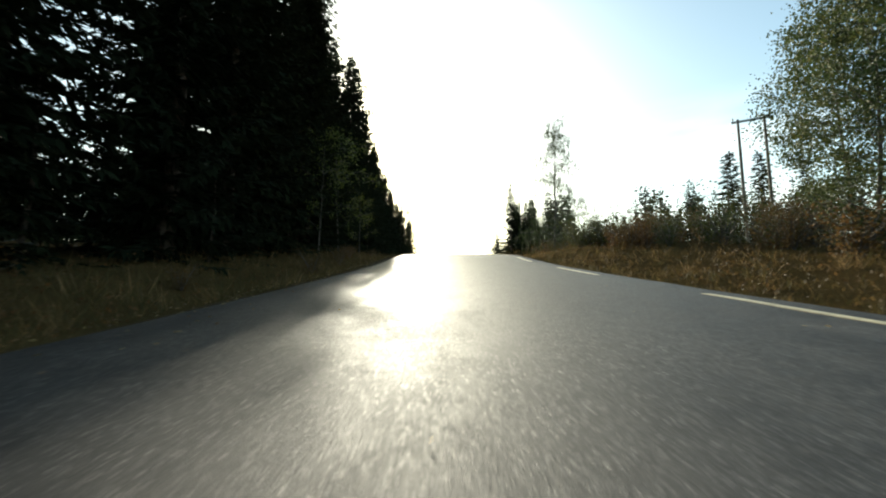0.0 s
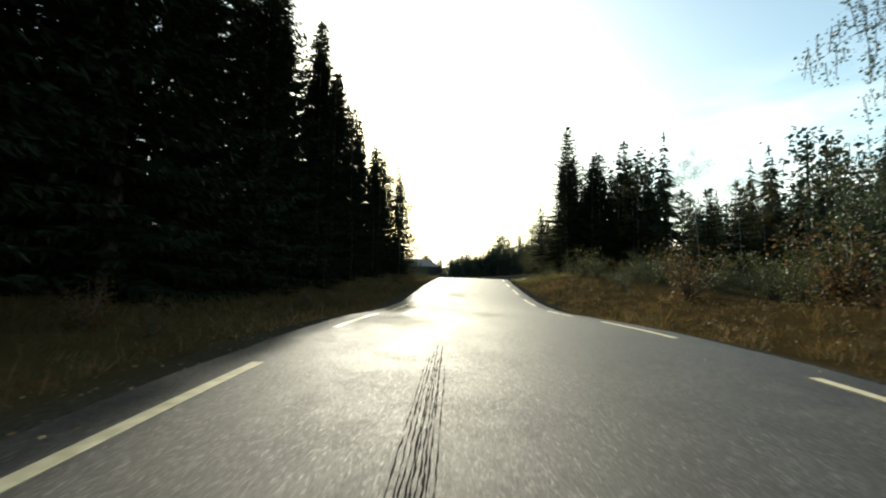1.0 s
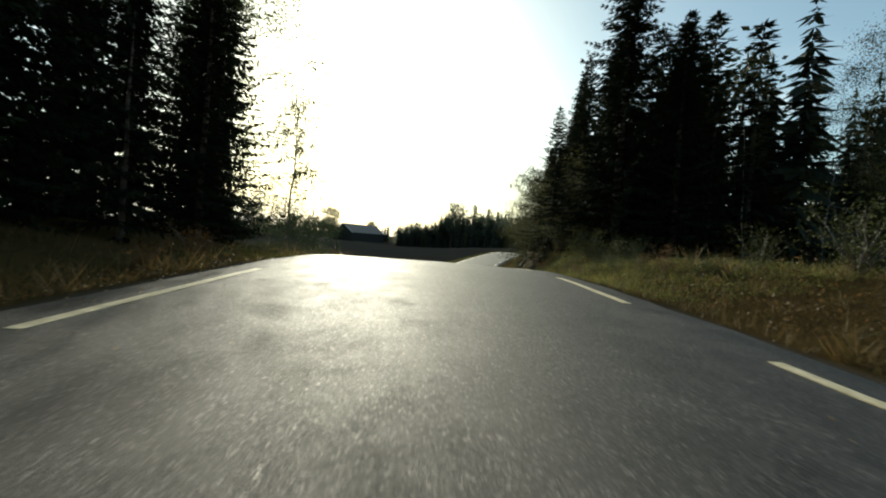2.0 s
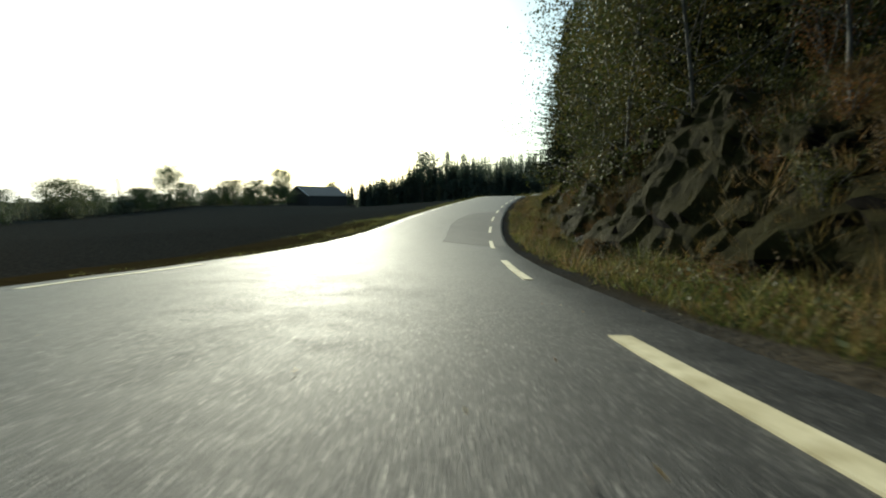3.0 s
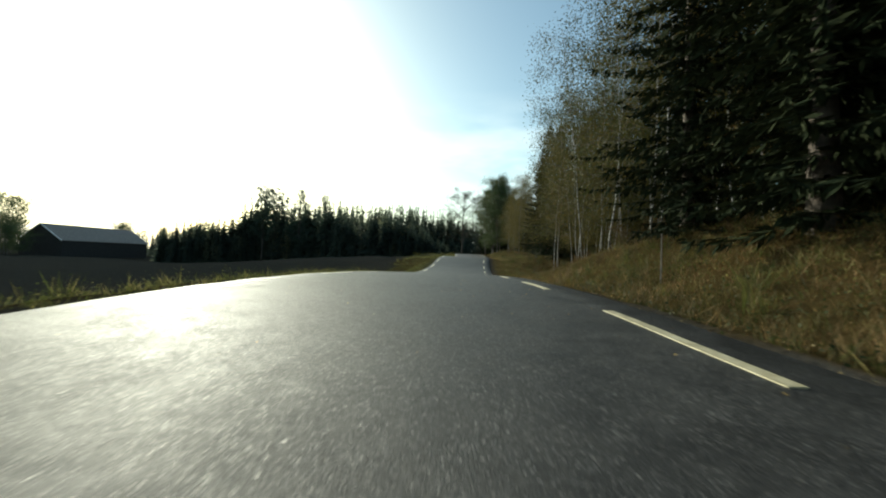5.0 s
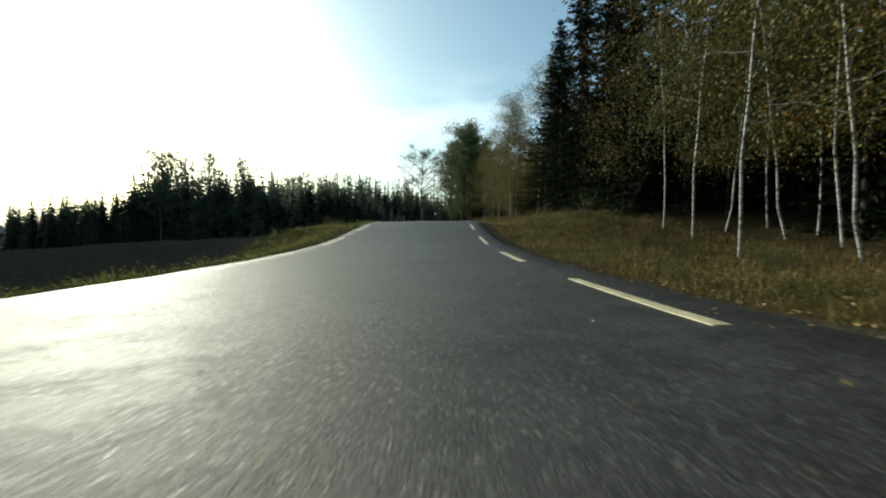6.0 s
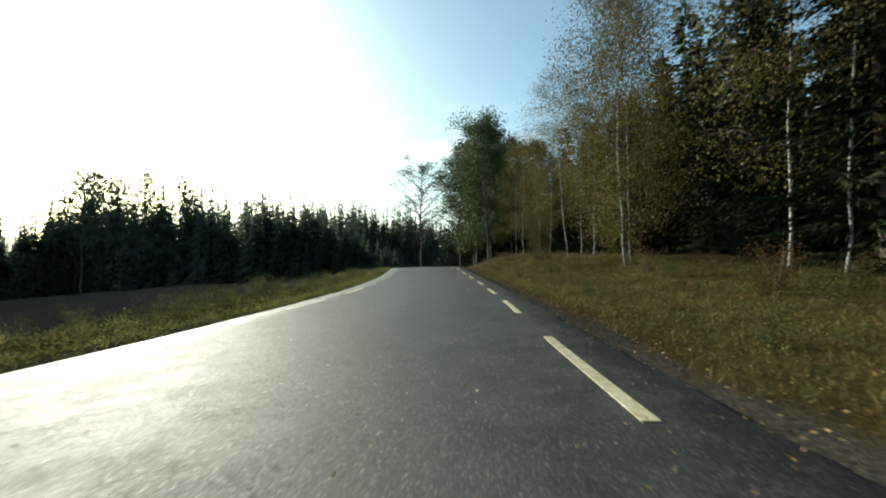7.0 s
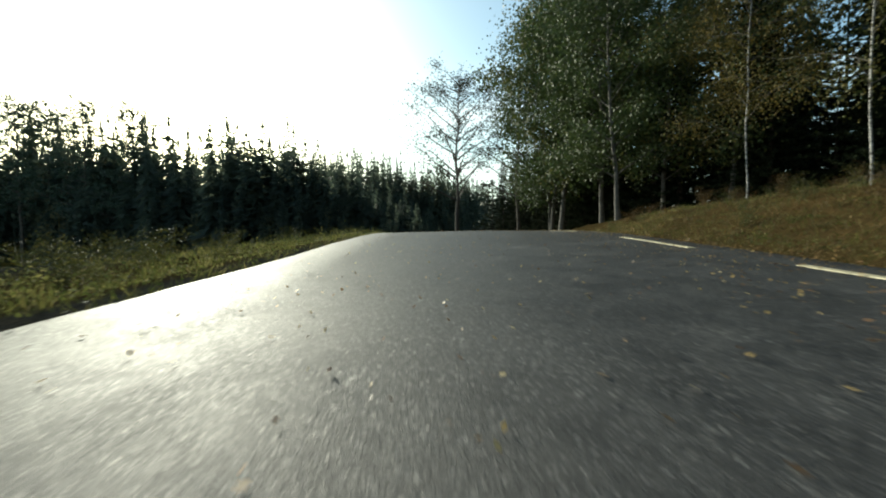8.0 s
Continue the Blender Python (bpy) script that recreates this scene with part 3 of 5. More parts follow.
# ---- trees ----
def spruce_meshes(seed, h, dense=1.0, low=0.08, fine=1.0):
    rng = np.random.default_rng(seed)
    r_max = h * rng.uniform(0.2, 0.25)
    zt = np.linspace(-0.4, h, 9)
    bend = np.cumsum(rng.normal(0, 0.03, (9, 2)), 0)
    trunk = tube(np.c_[bend, zt], np.interp(zt, [-0.4, 0.5, h], [0.014 * h + 0.03, 0.011 * h + 0.02, 0.012]), 7)
    B, W, S_, L, Wd = [], [], [], [], []
    z = low * h
    while z < h * 0.985:
        u = (z / h - low) / (1 - low)
        r = r_max * (1 - u) ** 0.85 * (0.55 + 0.45 * min(1, u / 0.12)) + 0.12
        n = max(4, int(round(7.2 * dense * (0.75 + 0.25 * (1 - u)))))
        for k in range(n):
            if rng.random() < 0.07:
                continue
            az = 6.283 * (k + rng.uniform(-0.4, 0.4)) / n + z * 2.3
            rr = r * rng.uniform(0.62, 1.2)
            droop = rng.uniform(0.25, 0.5) * (1 - 0.9 * u) - 0.35 * u
            seg = max(2, int(math.ceil(rr / (0.37 * fine / dense))))
            q = (np.arange(seg) + rng.uniform(0, 0.6, seg)) / seg
            out = np.array([math.cos(az), math.sin(az), 0])
            lat = np.array([-math.sin(az), math.cos(az), 0])
            p = out * (q * rr)[:, None] + np.array([0, 0, 1.0]) * (z - droop * rr * q**0.8 + 0.16 * rr * q**3)[:, None]
            size = (0.36 + 0.26 * (1 - q) * min(1.0, rr)) * (fine if dense > 0.8 else 1.65)
            for side, hang in ((0, 0.25), (1, 0.5), (-1, 0.5), (0.5, 1.3), (-0.5, 1.3), (1.6, 0.2), (-1.6, 0.2), (0.1, 2.0))[: 8 if fine < 1 else 6 if dense > 0.9 else 5 if dense > 0.8 else 4]:
                w = unit(out + side * lat * rng.uniform(0.7, 1.3, (seg, 1)) + np.array([0, 0, -1.0]) * hang * rng.uniform(0.3, 1.5, (seg, 1)) * (1 - 0.8 * u))
                sd = unit(np.cross(w, rng.normal(0, 0.5, (seg, 3)) + np.array([0, 0, 1.0])))
                B.append(p), W.append(w), S_.append(sd), L.append(size * rng.uniform(0.8, 1.4, seg)), Wd.append(size * (rng.uniform(0.15, 0.25, seg) * (1.35 if fine < 1 else 1) if dense > 0.8 else rng.uniform(0.14, 0.24, seg)) * (1.0 if dense > 0.8 else 1.35))
            if dense > 0.8:
                continue
            # the bough itself, a flat dense spray
            B.append(np.array([[0, 0, z]]) + out * 0.15 * rr), W.append(unit(out - np.array([0, 0, droop * 0.9]))[None]), S_.append(lat[None]), L.append(np.array([0.75 * rr])), Wd.append(np.array([0.3 * rr]))
        z += rng.uniform(0.36, 0.58) / dense * (0.65 + 0.35 * (1 - u))
    n_top = 8
    B.append(np.tile([0, 0, h - 0.6], (n_top, 1)) + rng.normal(0, 0.04, (n_top, 3)))
    W.append(unit(rng.normal(0, 0.25, (n_top, 3)) + np.array([0, 0, 1.0])))
    S_.append(unit(rng.normal(0, 1, (n_top, 3)) * np.array([1, 1, 0.1])))
    L.append(np.full(n_top, 0.75)), Wd.append(np.full(n_top, 0.16))
    crown = kites(np.concatenate(B), np.concatenate(W), np.concatenate(S_), np.concatenate(L), np.concatenate(Wd))
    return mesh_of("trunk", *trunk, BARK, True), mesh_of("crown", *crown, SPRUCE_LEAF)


def broadleaf_meshes(seed, h, bark, leaf, leaves=2600, clear=0.3, spread=0.2, weep=0.5, leaf_size=0.13, twigs=16, lean=0.035, stout=0.0042, loose=0.028, strings=0, limb_scale=1.0):
    """A trunk with limbs and a loose crown of single leaves along the twigs."""
    rng = np.random.default_rng(seed)
    zt = np.linspace(-0.4, h, 12)
    wander = np.cumsum(rng.normal(0, 0.012 * h / 3, (12, 2)), 0) + np.outer(zt, rng.normal(0, lean, 2))
    axis = np.c_[wander, zt]
    r0 = stout * h + 0.012
    trunk = tube(axis, np.interp(zt, [-0.4, 0.6, h], [r0 * 1.35, r0, 0.012]), 7)
    limbs, pts, ways = [], [], []
    for n in range(twigs):
        u = clear + (0.97 - clear) * ((n + rng.random()) / twigs) ** (1.35 if strings else 0.9)
        z0 = u * h
        p0 = np.array([np.interp(z0, zt, axis[:, 0]), np.interp(z0, zt, axis[:, 1]), z0])
        az = n * 2.4 + rng.uniform(-0.5, 0.5)
        v = (u - clear) / (1 - clear)
        length = spread * h * ((1.35 - v) if strings else (0.45 + 0.9 * math.sin(math.pi * min(1, 0.25 + 0.72 * v)))) * rng.uniform(0.7, 1.2)
        q = np.linspace(0, 1, 6)
        up = rng.uniform(0.1, 0.6) if strings else rng.uniform(0.5, 0.9)
        path = p0 + np.outer(q * length, [math.cos(az), math.sin(az), 0]) + np.outer(length * (up * q - 0.45 * weep * q**2.5), [0, 0, 1.0])
        path += rng.normal(0, 0.03 * length, (6, 3)) * q[:, None]
        limbs.append(tube(path, np.interp(q, [0, 1], [r0 * 0.34 * (1.1 - 0.6 * v) * limb_scale, 0.006 * limb_scale**2]), 4))
        for m in range(4):
            a = rng.uniform(0.25, 0.95)
            b0 = np.array([np.interp(a, q, path[:, c]) for c in range(3)])
            w = unit(np.array([math.cos(az + rng.uniform(-1.3, 1.3)), math.sin(az + rng.uniform(-1.3, 1.3)), rng.uniform(-0.2, 0.7)]))
            sub_len = length * rng.uniform(0.25, 0.5)
            sub = b0 + np.outer(np.linspace(0, 1, 4) * sub_len, w) + np.outer(np.linspace(0, 1, 4) ** 2 * sub_len * -0.5 * weep, [0, 0, 1.0])
            limbs.append(tube(sub, np.linspace(0.012, 0.004, 4) * limb_scale**2, 3))
            pts.append(sub[1:]), ways.append(np.tile(w, (3, 1)))
        pts.append(path[2:]), ways.append(np.tile([math.cos(az), math.sin(az), 0.2], (4, 1)))
    pts, ways = np.concatenate(pts), np.concatenate(ways)
    pick = rng.integers(0, len(pts), leaves)
    strand = rng.random(leaves) ** 0.7
    base = pts[pick] + rng.normal(0, loose * h, (leaves, 3)) * np.array([1, 1, 0.8])
    base[:, 2] -= weep * strand * 0.1 * h * rng.random(leaves)
    if strings:  # thin hanging twigs with the leaves strung along them
        top = pts[rng.integers(0, len(pts), strings)] + rng.normal(0, 0.026 * h, (strings, 3))
        drop = h * rng.uniform(0.015, 0.06, strings)
        sway = rng.normal(0, 0.1, (strings, 2))
        which = rng.integers(0, strings, leaves)
        f = rng.random(leaves) * drop[which]
        base = top[which] + np.c_[sway[which] * f[:, None], -f] + rng.normal(0, 0.075, (leaves, 3))
        for n in range(strings):
            e = np.array([sway[n, 0], sway[n, 1], -1]) * drop[n]
            limbs.append(tube(np.stack([top[n], top[n] + e]), np.array([0.012, 0.006]), 3))
    w = unit(rng.normal(0, 1, (leaves, 3)) + np.array([0, 0, -0.6]))
    sd = unit(np.cross(w, rng.normal(0, 1, (leaves, 3))))
    size = leaf_size * rng.uniform(0.6, 1.5, leaves)
    crown = kites(base, w, sd, size * 1.25, size)
    limb = joined(limbs)
    return mesh_of("trunk", *trunk, bark, True), mesh_of("bough", *limb, BARK if bark is BARK else GREY_BARK, True), mesh_of("crown", *crown, leaf)


def pine_meshes(seed, h):
    rng = np.random.default_rng(seed)
    zt = np.linspace(-0.4, h, 10)
    axis = np.c_[np.cumsum(rng.normal(0, 0.05, (10, 2)), 0), zt]
    trunk = tube(axis, np.interp(zt, [-0.4, 0.6, h], [0.014 * h, 0.011 * h, 0.02]), 7)
    limbs, B, W = [], [], []
    for n in range(40):
        u = 0.36 + 0.63 * (n + rng.random()) / 40
        z0, az = u * h, n * 2.4 + rng.uniform(-0.4, 0.4)
        p0 = np.array([np.interp(z0, zt, axis[:, 0]), np.interp(z0, zt, axis[:, 1]), z0])
        length = h * 0.2 * (1.2 - u) * rng.uniform(0.6, 1.3) + 0.5
        q = np.linspace(0, 1, 5)
        path = p0 + np.outer(q * length, [math.cos(az), math.sin(az), 0.1]) + np.outer(length * 0.35 * q**2, [0, 0, 1.0])
        limbs.append(tube(path, np.linspace(0.05, 0.01, 5), 4))
        for c in range(8):
            a = rng.uniform(0.25, 1.05)
            b = p0 + (path[-1] - p0) * a + rng.normal(0, 0.25, 3)
            k = 18
            B.append(np.tile(b, (k, 1)) + rng.normal(0, 0.17, (k, 3)))
            W.append(unit(rng.normal(0, 1, (k, 3)) + np.array([0, 0, 0.5])))
    B, W = np.concatenate(B), np.concatenate(W)
    sd = unit(np.cross(W, rng.normal(0, 1, B.shape)))
    crown = kites(B, W, sd, rng.uniform(0.2, 0.38, len(B)), rng.uniform(0.07, 0.13, len(B)))
    return mesh_of("trunk", *joined([trunk] + limbs), BARK, True), mesh_of("crown", *crown, PINE_LEAF)


def bush_meshes(seed, h, leaf, leaves=1200):
    rng = np.random.default_rng(seed)
    stems, pts = [], []
    for n in range(11):
        az, out = rng.uniform(0, 6.283), rng.uniform(0.15, 0.65) * h
        q = np.linspace(0, 1, 5)
        hh = h * rng.uniform(0.55, 1.0)
        path = np.c_[q**1.3 * out * math.cos(az), q**1.3 * out * math.sin(az), q * hh - 0.1] + rng.normal(0, 0.03 * h, (5, 3)) * q[:, None]
        stems.append(tube(path, np.linspace(0.012 * h + 0.004, 0.004, 5), 4))
        pts.append(path[1:])
    pts = np.concatenate(pts)
    base = pts[rng.integers(0, len(pts), leaves)] + rng.normal(0, 0.1 * h, (leaves, 3)) * np.array([1, 1, 0.8])
    base[:, 2] = np.maximum(base[:, 2], 0.02)
    w = unit(rng.normal(0, 1, (leaves, 3)) + np.array([0, 0, 0.2]))
    sd = unit(np.cross(w, rng.normal(0, 1, (leaves, 3))))
    size = rng.uniform(0.028, 0.066, leaves) * (0.6 + 0.25 * h)
    return mesh_of("stem", *joined(stems), GREY_BARK), mesh_of("foliage", *kites(base, w, sd, size * 1.3, size), leaf)


def plant(name, meshes, parts, x, y, turn, scale, label, category, group="", sink=0.05):
    ob = new(name)
    ob.matrix_basis = Matrix.LocRotScale((x, y, height_at(x, y) - sink), Euler((0, 0, turn)), (scale, scale, scale))
    for n, me in zip(parts, meshes):
        piece = under(n, me, ob)
        if n in ("stem", "bough"):
            tagged(piece, kind="stuff")
    return tagged(ob, label, category, group)


rng = np.random.default_rng(77)
SPRUCES = [spruce_meshes(100 + n, h, 1.0, 0.025, 0.75) for n, h in enumerate((20, 18.5, 21.5, 16))]
FRONT = [spruce_meshes(104 + n, h, 1.0, 0.025, 0.6) for n, h in enumerate((18, 16.5))]
REAR = [spruce_meshes(110 + n, h, 0.52) for n, h in enumerate((20, 18.5, 21.5, 16))]
YOUNG = [spruce_meshes(120 + n, h, 0.9, 0.03, 0.62) for n, h in enumerate((9, 7))]
BIRCHES = [broadleaf_meshes(200 + n, h, BIRCH_BARK, BIRCH_LEAF, 10500, 0.17, 0.14, 0.8, 0.06, 22, 0.06, 0.0019) for n, h in enumerate((16, 15, 17))]
GOLDEN = [broadleaf_meshes(220 + n, h, BIRCH_BARK, GOLD_LEAF, 20000, 0.2, 0.15, 0.7, 0.053, 26, 0.05, 0.0021) for n, h in enumerate((16, 15))]
ASPENS = [broadleaf_meshes(240 + n, h, GREY_BARK, ASPEN_LEAF, 21000, 0.12, 0.17, 0.25, 0.14, 34, stout=0.008) for n, h in enumerate((20, 18))]
WEEPING = broadleaf_meshes(280, 13.5, GREY_BARK, ASPEN_LEAF, 42000, 0.1, 0.18, 0.9, 0.041, 60, 0.02, 0.007, 0.02, 1800)
BROAD = [broadleaf_meshes(260 + n, 10, GREY_BARK, ASPEN_LEAF, 15000, 0.04, 0.3 + 0.04 * n, 0.35, 0.13, 44, 0.02, 0.008, 0.05) for n in range(3)]
EDGE_TREE = broadleaf_meshes(299, 13, GREY_BARK, ASPEN_LEAF, 26000, 0.06, 0.2, 0.3, 0.062, 40, 0.02, 0.007, 0.03)
DENSE = [broadleaf_meshes(230 + n, 14, BIRCH_BARK, GOLD_LEAF, 30000, 0.07, 0.12, 0.7, 0.052, 40, 0.02, 0.0022, 0.03) for n in range(2)]
BARE = [broadleaf_meshes(284 + n, 20, BARK, DARK_LEAF, 8500, 0.3, 0.2, 0.25, 0.12, 40, 0.012, 0.011, 0.02, limb_scale=1.35) for n in range(2)]
SAPLINGS = [broadleaf_meshes(290 + n, 6, GREY_BARK, BIRCH_LEAF, 1900, 0.15, 0.2, 0.5, 0.055, 16, 0.12, 0.004) for n in range(2)]
LEAFY = [broadleaf_meshes(294 + n, 9, GREY_BARK, BIRCH_LEAF, 13000, 0.08, 0.24, 0.4, 0.058, 30, 0.08, 0.005, 0.04) for n in range(2)]
YELLOWING = broadleaf_meshes(296, 6, GREY_BARK, YELLOW_LEAF, 2200, 0.15, 0.22, 0.4, 0.055, 18, 0.05, 0.004)
PINES = [pine_meshes(260 + n, h) for n, h in enumerate((19, 17))]
RUSTY = [bush_meshes(300 + n, h, RUST_LEAF) for n, h in enumerate((1.5, 2.0))]
GREENB = [bush_meshes(320 + n, h, GREEN_SHRUB, 1300) for n, h in enumerate((1.6, 2.6))]
BOTH = ("trunk", "bough", "crown")


def spruce(x, y, h, label="tall dark green spruce at the forest edge", group="roadside spruces", rear=False):
    n = int(rng.integers(0, 4))
    plant("spruce", (REAR if rear else SPRUCES)[n], ("trunk", "crown"), x, y, rng.uniform(0, 6.28), h / (20, 18.5, 21.5, 16)[n], label, "tree", group)


def near_spruce(x, y, h, label="tall dark green spruce with drooping boughs beside the verge"):
    n = int(rng.integers(0, 2))
    return plant("spruce", FRONT[n], ("trunk", "crown"), x, y, rng.uniform(0, 6.28), h / (18, 16.5)[n], label, "tree", "roadside spruces")


def young_spruce(x, y, h):
    n = int(rng.integers(0, 2))
    plant("young_spruce", YOUNG[n], ("trunk", "crown"), x, y, rng.uniform(0, 6.28), h / (9, 7)[n], "young dark green spruce with branches to the ground", "tree", "young spruces")


def birch(x, y, h, golden=False, label=""):
    if golden:
        n = int(rng.integers(0, 2))
        plant("golden_birch", GOLDEN[n], BOTH, x, y, rng.uniform(0, 6.28), h / (16, 15)[n], label or "slender white-barked birch with golden autumn leaves", "tree", "golden birches")
    else:
        n = int(rng.integers(0, 3))
        plant("birch", BIRCHES[n], BOTH, x, y, rng.uniform(0, 6.28), h / (16, 15, 17)[n], label or "slender white-barked birch with thin yellowing crown", "tree", "birch grove")


def aspen(x, y, h, label="tall leafy aspen with grey trunk"):
    n = int(rng.integers(0, 2))
    plant("aspen", ASPENS[n], BOTH, x, y, rng.uniform(0, 6.28), h / (20, 18)[n], label, "tree", "aspens")


def pine(x, y, h, label="tall pine with an open crown"):
    n = int(rng.integers(0, 2))
    plant("pine", PINES[n], ("trunk", "crown"), x, y, rng.uniform(0, 6.28), h / (19, 17)[n], label, "tree", "pines")


def bush(x, y, h, rusty, base=None):
    n = int(rng.integers(0, 2))
    kind, sizes = (RUSTY, (1.5, 2.0)) if rusty else (GREENB, (1.6, 2.6))
    ob = plant("bracken" if rusty else "shrub", kind[n], ("stem", "foliage"), x, y, rng.uniform(0, 6.28), h / sizes[n], "rust-brown autumn bracken clump on the verge" if rusty else "green and yellow leafy shrub on the verge", "bracken" if rusty else "shrub", "bracken clumps" if rusty else "green shrubs")
    if base is not None:
        ob.location.z = base
    return ob


def thicket(name, spots, kinds, label):
    """Low shrubs grown into one another, too many to count."""
    pieces = []
    for x, y, h in spots:
        me = kinds[int(rng.integers(0, 2))][1]
        v = np.empty(len(me.vertices) * 3)
        me.vertices.foreach_get("co", v)
        v = v.reshape(-1, 3)
        c, q = rng.uniform(0, 6.283), h / v[:, 2].max()
        turned = np.c_[v[:, 0] * math.cos(c) - v[:, 1] * math.sin(c), v[:, 0] * math.sin(c) + v[:, 1] * math.cos(c), v[:, 2]] * q
        pieces.append((turned + np.array([x, y, height_at(x, y)]), np.arange(len(v)).reshape(-1, 4)))
    return tagged(new(name, mesh_of(name, *joined(pieces), kinds[0][1].materials[0])), label, "shrubs", kind="stuff")


def place(s, d):
    x, y, _ = road_at(s, d)
    return float(x), float(y)


def rows(s0, s1, step, ds, keep=1.0):
    for d in ds:
        s = s0 + rng.uniform(0, step)
        while s < s1:
            if rng.random() < keep:
                yield s + rng.uniform(-0.7, 0.7), d + rng.uniform(-0.9, 0.9)
            s += step * rng.uniform(0.8, 1.25)


# spruce wood on the left of the first stretch
for s, d in rows(-24, 64, 3.0, (-8.9,), 0.95):
    spruce(*place(s, d), rng.uniform(14.5, 17.5) if s < 31 else rng.uniform(13, 15) if s < 44 else rng.uniform(11.5, 13) if s < 56 else rng.uniform(9.5, 12))
for s, d in rows(-24, 62, 3.8, (-12.0, -15.5), 0.92):
    if s < 24 and rng.random() < 0.3:
        continue
    spruce(*place(s, d), rng.uniform(16, 21) if s < 33 else rng.uniform(15, 18.5), rear=d < -13.8)
for s, d in rows(-20, 62, 4.5, (-7.3,), 0.55):
    young_spruce(*place(s, d), rng.uniform(2.5, 6))
for s, d, h in ((17.5, -7.8, 16), (29.0, -8.2, 16.5), (57, -8.4, 11.5), (59.5, -9.6, 12), (62, -7.8, 10), (64.5, -9.6, 10.5), (62.5, -12, 13), (66.5, -11.8, 12), (69.5, -12.5, 10)):
    near_spruce(*place(s, d), h)
# hillside wood on the right
for s, d in rows(74, 108, 3.8, (11.0, 14.5)):
    spruce(*place(s, d), rng.uniform(13, 18), rear=d > 12.4)
for s, d in rows(72, 112, 3.4, (18.5,)):
    spruce(*place(s, d), rng.uniform(14, 18), rear=True)
for s, d in rows(104, 136, 3.8, (10.6,)):
    near_spruce(*place(s, d), rng.uniform(14, 18.5))
for s, d, h in ((117, 8.4, 18), (121.5, 7.8, 18.5), (126.5, 7.5, 19.5), (131.5, 7.3, 17.5), (136, 7.5, 14)):
    near_spruce(*place(s, d), h)
for s, d in rows(107, 138, 4.2, (13.6, 16.5)):
    spruce(*place(s, d), rng.uniform(14, 19), rear=True)
for s, d in rows(136, 214, 3.8, (17.5,)):
    spruce(*place(s, d), rng.uniform(13, 18), rear=d > 12.4)
for s, d, h in ((167.5, 10.5, 15), (171, 11.0, 16), (174, 10.2, 17), (178.5, 10.0, 15.5), (183.2, 10.6, 15.0)):
    near_spruce(*place(s, d), h)
for s, d in rows(167, 184, 4.2, (13.6,)):
    spruce(*place(s, d), rng.uniform(11, 15), rear=True)
for s, d in rows(186, 250, 3.0, (12.6, 16.0)):
    spruce(*place(s, d), rng.uniform(8.5, 11.5) if s < 218 else rng.uniform(11, 16), rear=d > 14)
for s, d in rows(214, 262, 3.6, (20,)):
    spruce(*place(s, d), rng.uniform(14, 18), rear=True)
for s, d in rows(138, 215, 3.0, (14.0,), 0.8):
    young_spruce(*place(s, d), rng.uniform(5, 9))
# birch grove
for s, d in rows(137, 164, 2.1, (8.8, 11.0, 13.5)):
    birch(*place(s, d), rng.uniform(12.5, 17))
for x, y, h, golden in ((58.6, 166.1, 15, True), (58.2, 165.0, 13, False), (64.1, 177.1, 11.5, True), (65.0, 176.0, 11.5, False), (70.2, 186.8, 11, False)):
    birch(x, y, h, golden)
for s, d, h in ((199.5, 10.2, 11.5), (203.5, 9.4, 11), (211, 8.9, 11)):
    birch(*place(s, d), h, True)
for n, (x, y, size) in enumerate(((60.5, 171.5, 1.0), (62.3, 172.2, 0.9), (69.2, 184.0, 0.66))):
    plant("birch", DENSE[n % 2], BOTH, x, y, 1.3 * n, size, "full birch with yellowing leaves down to the bank", "tree", "birches")
# pines rising over the edge of the wood beyond the field
for x, y, top in ((24.5, 271, 24), (28.5, 270, 23.5), (36, 261, 22.5), (43, 254, 20.5)):
    pine(x, y, top - height_at(x, y), "tall pine rising over the edge of a wood")
# single trees that stand out
plant("weeping_birch", WEEPING, BOTH, 9.0, 31.8, 2.6, 0.98, "tall thin-leaved birch standing alone on the verge", "tree")
for x, y, h, wide in ((12.0, 71.5, 18.2, 1.2), (9.8, 76.0, 11.5, 1.05), (14.6, 70.0, 14, 1.3), (16.8, 73.5, 13, 1.4)):
    tree = near_spruce(x, y, h)
    tree.scale = (tree.scale[0] * wide, tree.scale[1] * wide, tree.scale[2])
birch(25.4, 67.7, 14.0)
plant("weeping_birch", WEEPING, BOTH, -8.6, 77.0, 1.0, 1.0, "lone weeping birch with sparse leaves at the field edge", "tree")
aspen(79, 205, 22)
aspen(82, 209, 20)
for s, d, h in ((217, 7.6, 14), (222, 9.4, 18), (218.5, 10.8, 14), (225.5, 11.2, 19), (215, 11.6, 13), (229, 8.6, 18)):
    aspen(*place(s, d), h, "tall dense aspen with yellow-green leaves by the crest")
plant("open_crowned_tree", BARE[0], BOTH, 83, 228, 0.4, 1.3, "half-bare tree with spreading boughs beyond the crest", "tree", "half-bare trees")
plant("open_crowned_tree", BARE[1], BOTH, 86, 219, 2.0, 1.05, "half-bare tree with spreading boughs beyond the crest", "tree", "half-bare trees")
for x, y, h in ((31, 26, 20), (33.5, 22, 20), (35, 31, 21), (38.5, 26, 20), (30.5, 17.5, 18)):
    aspen(x, y, h)
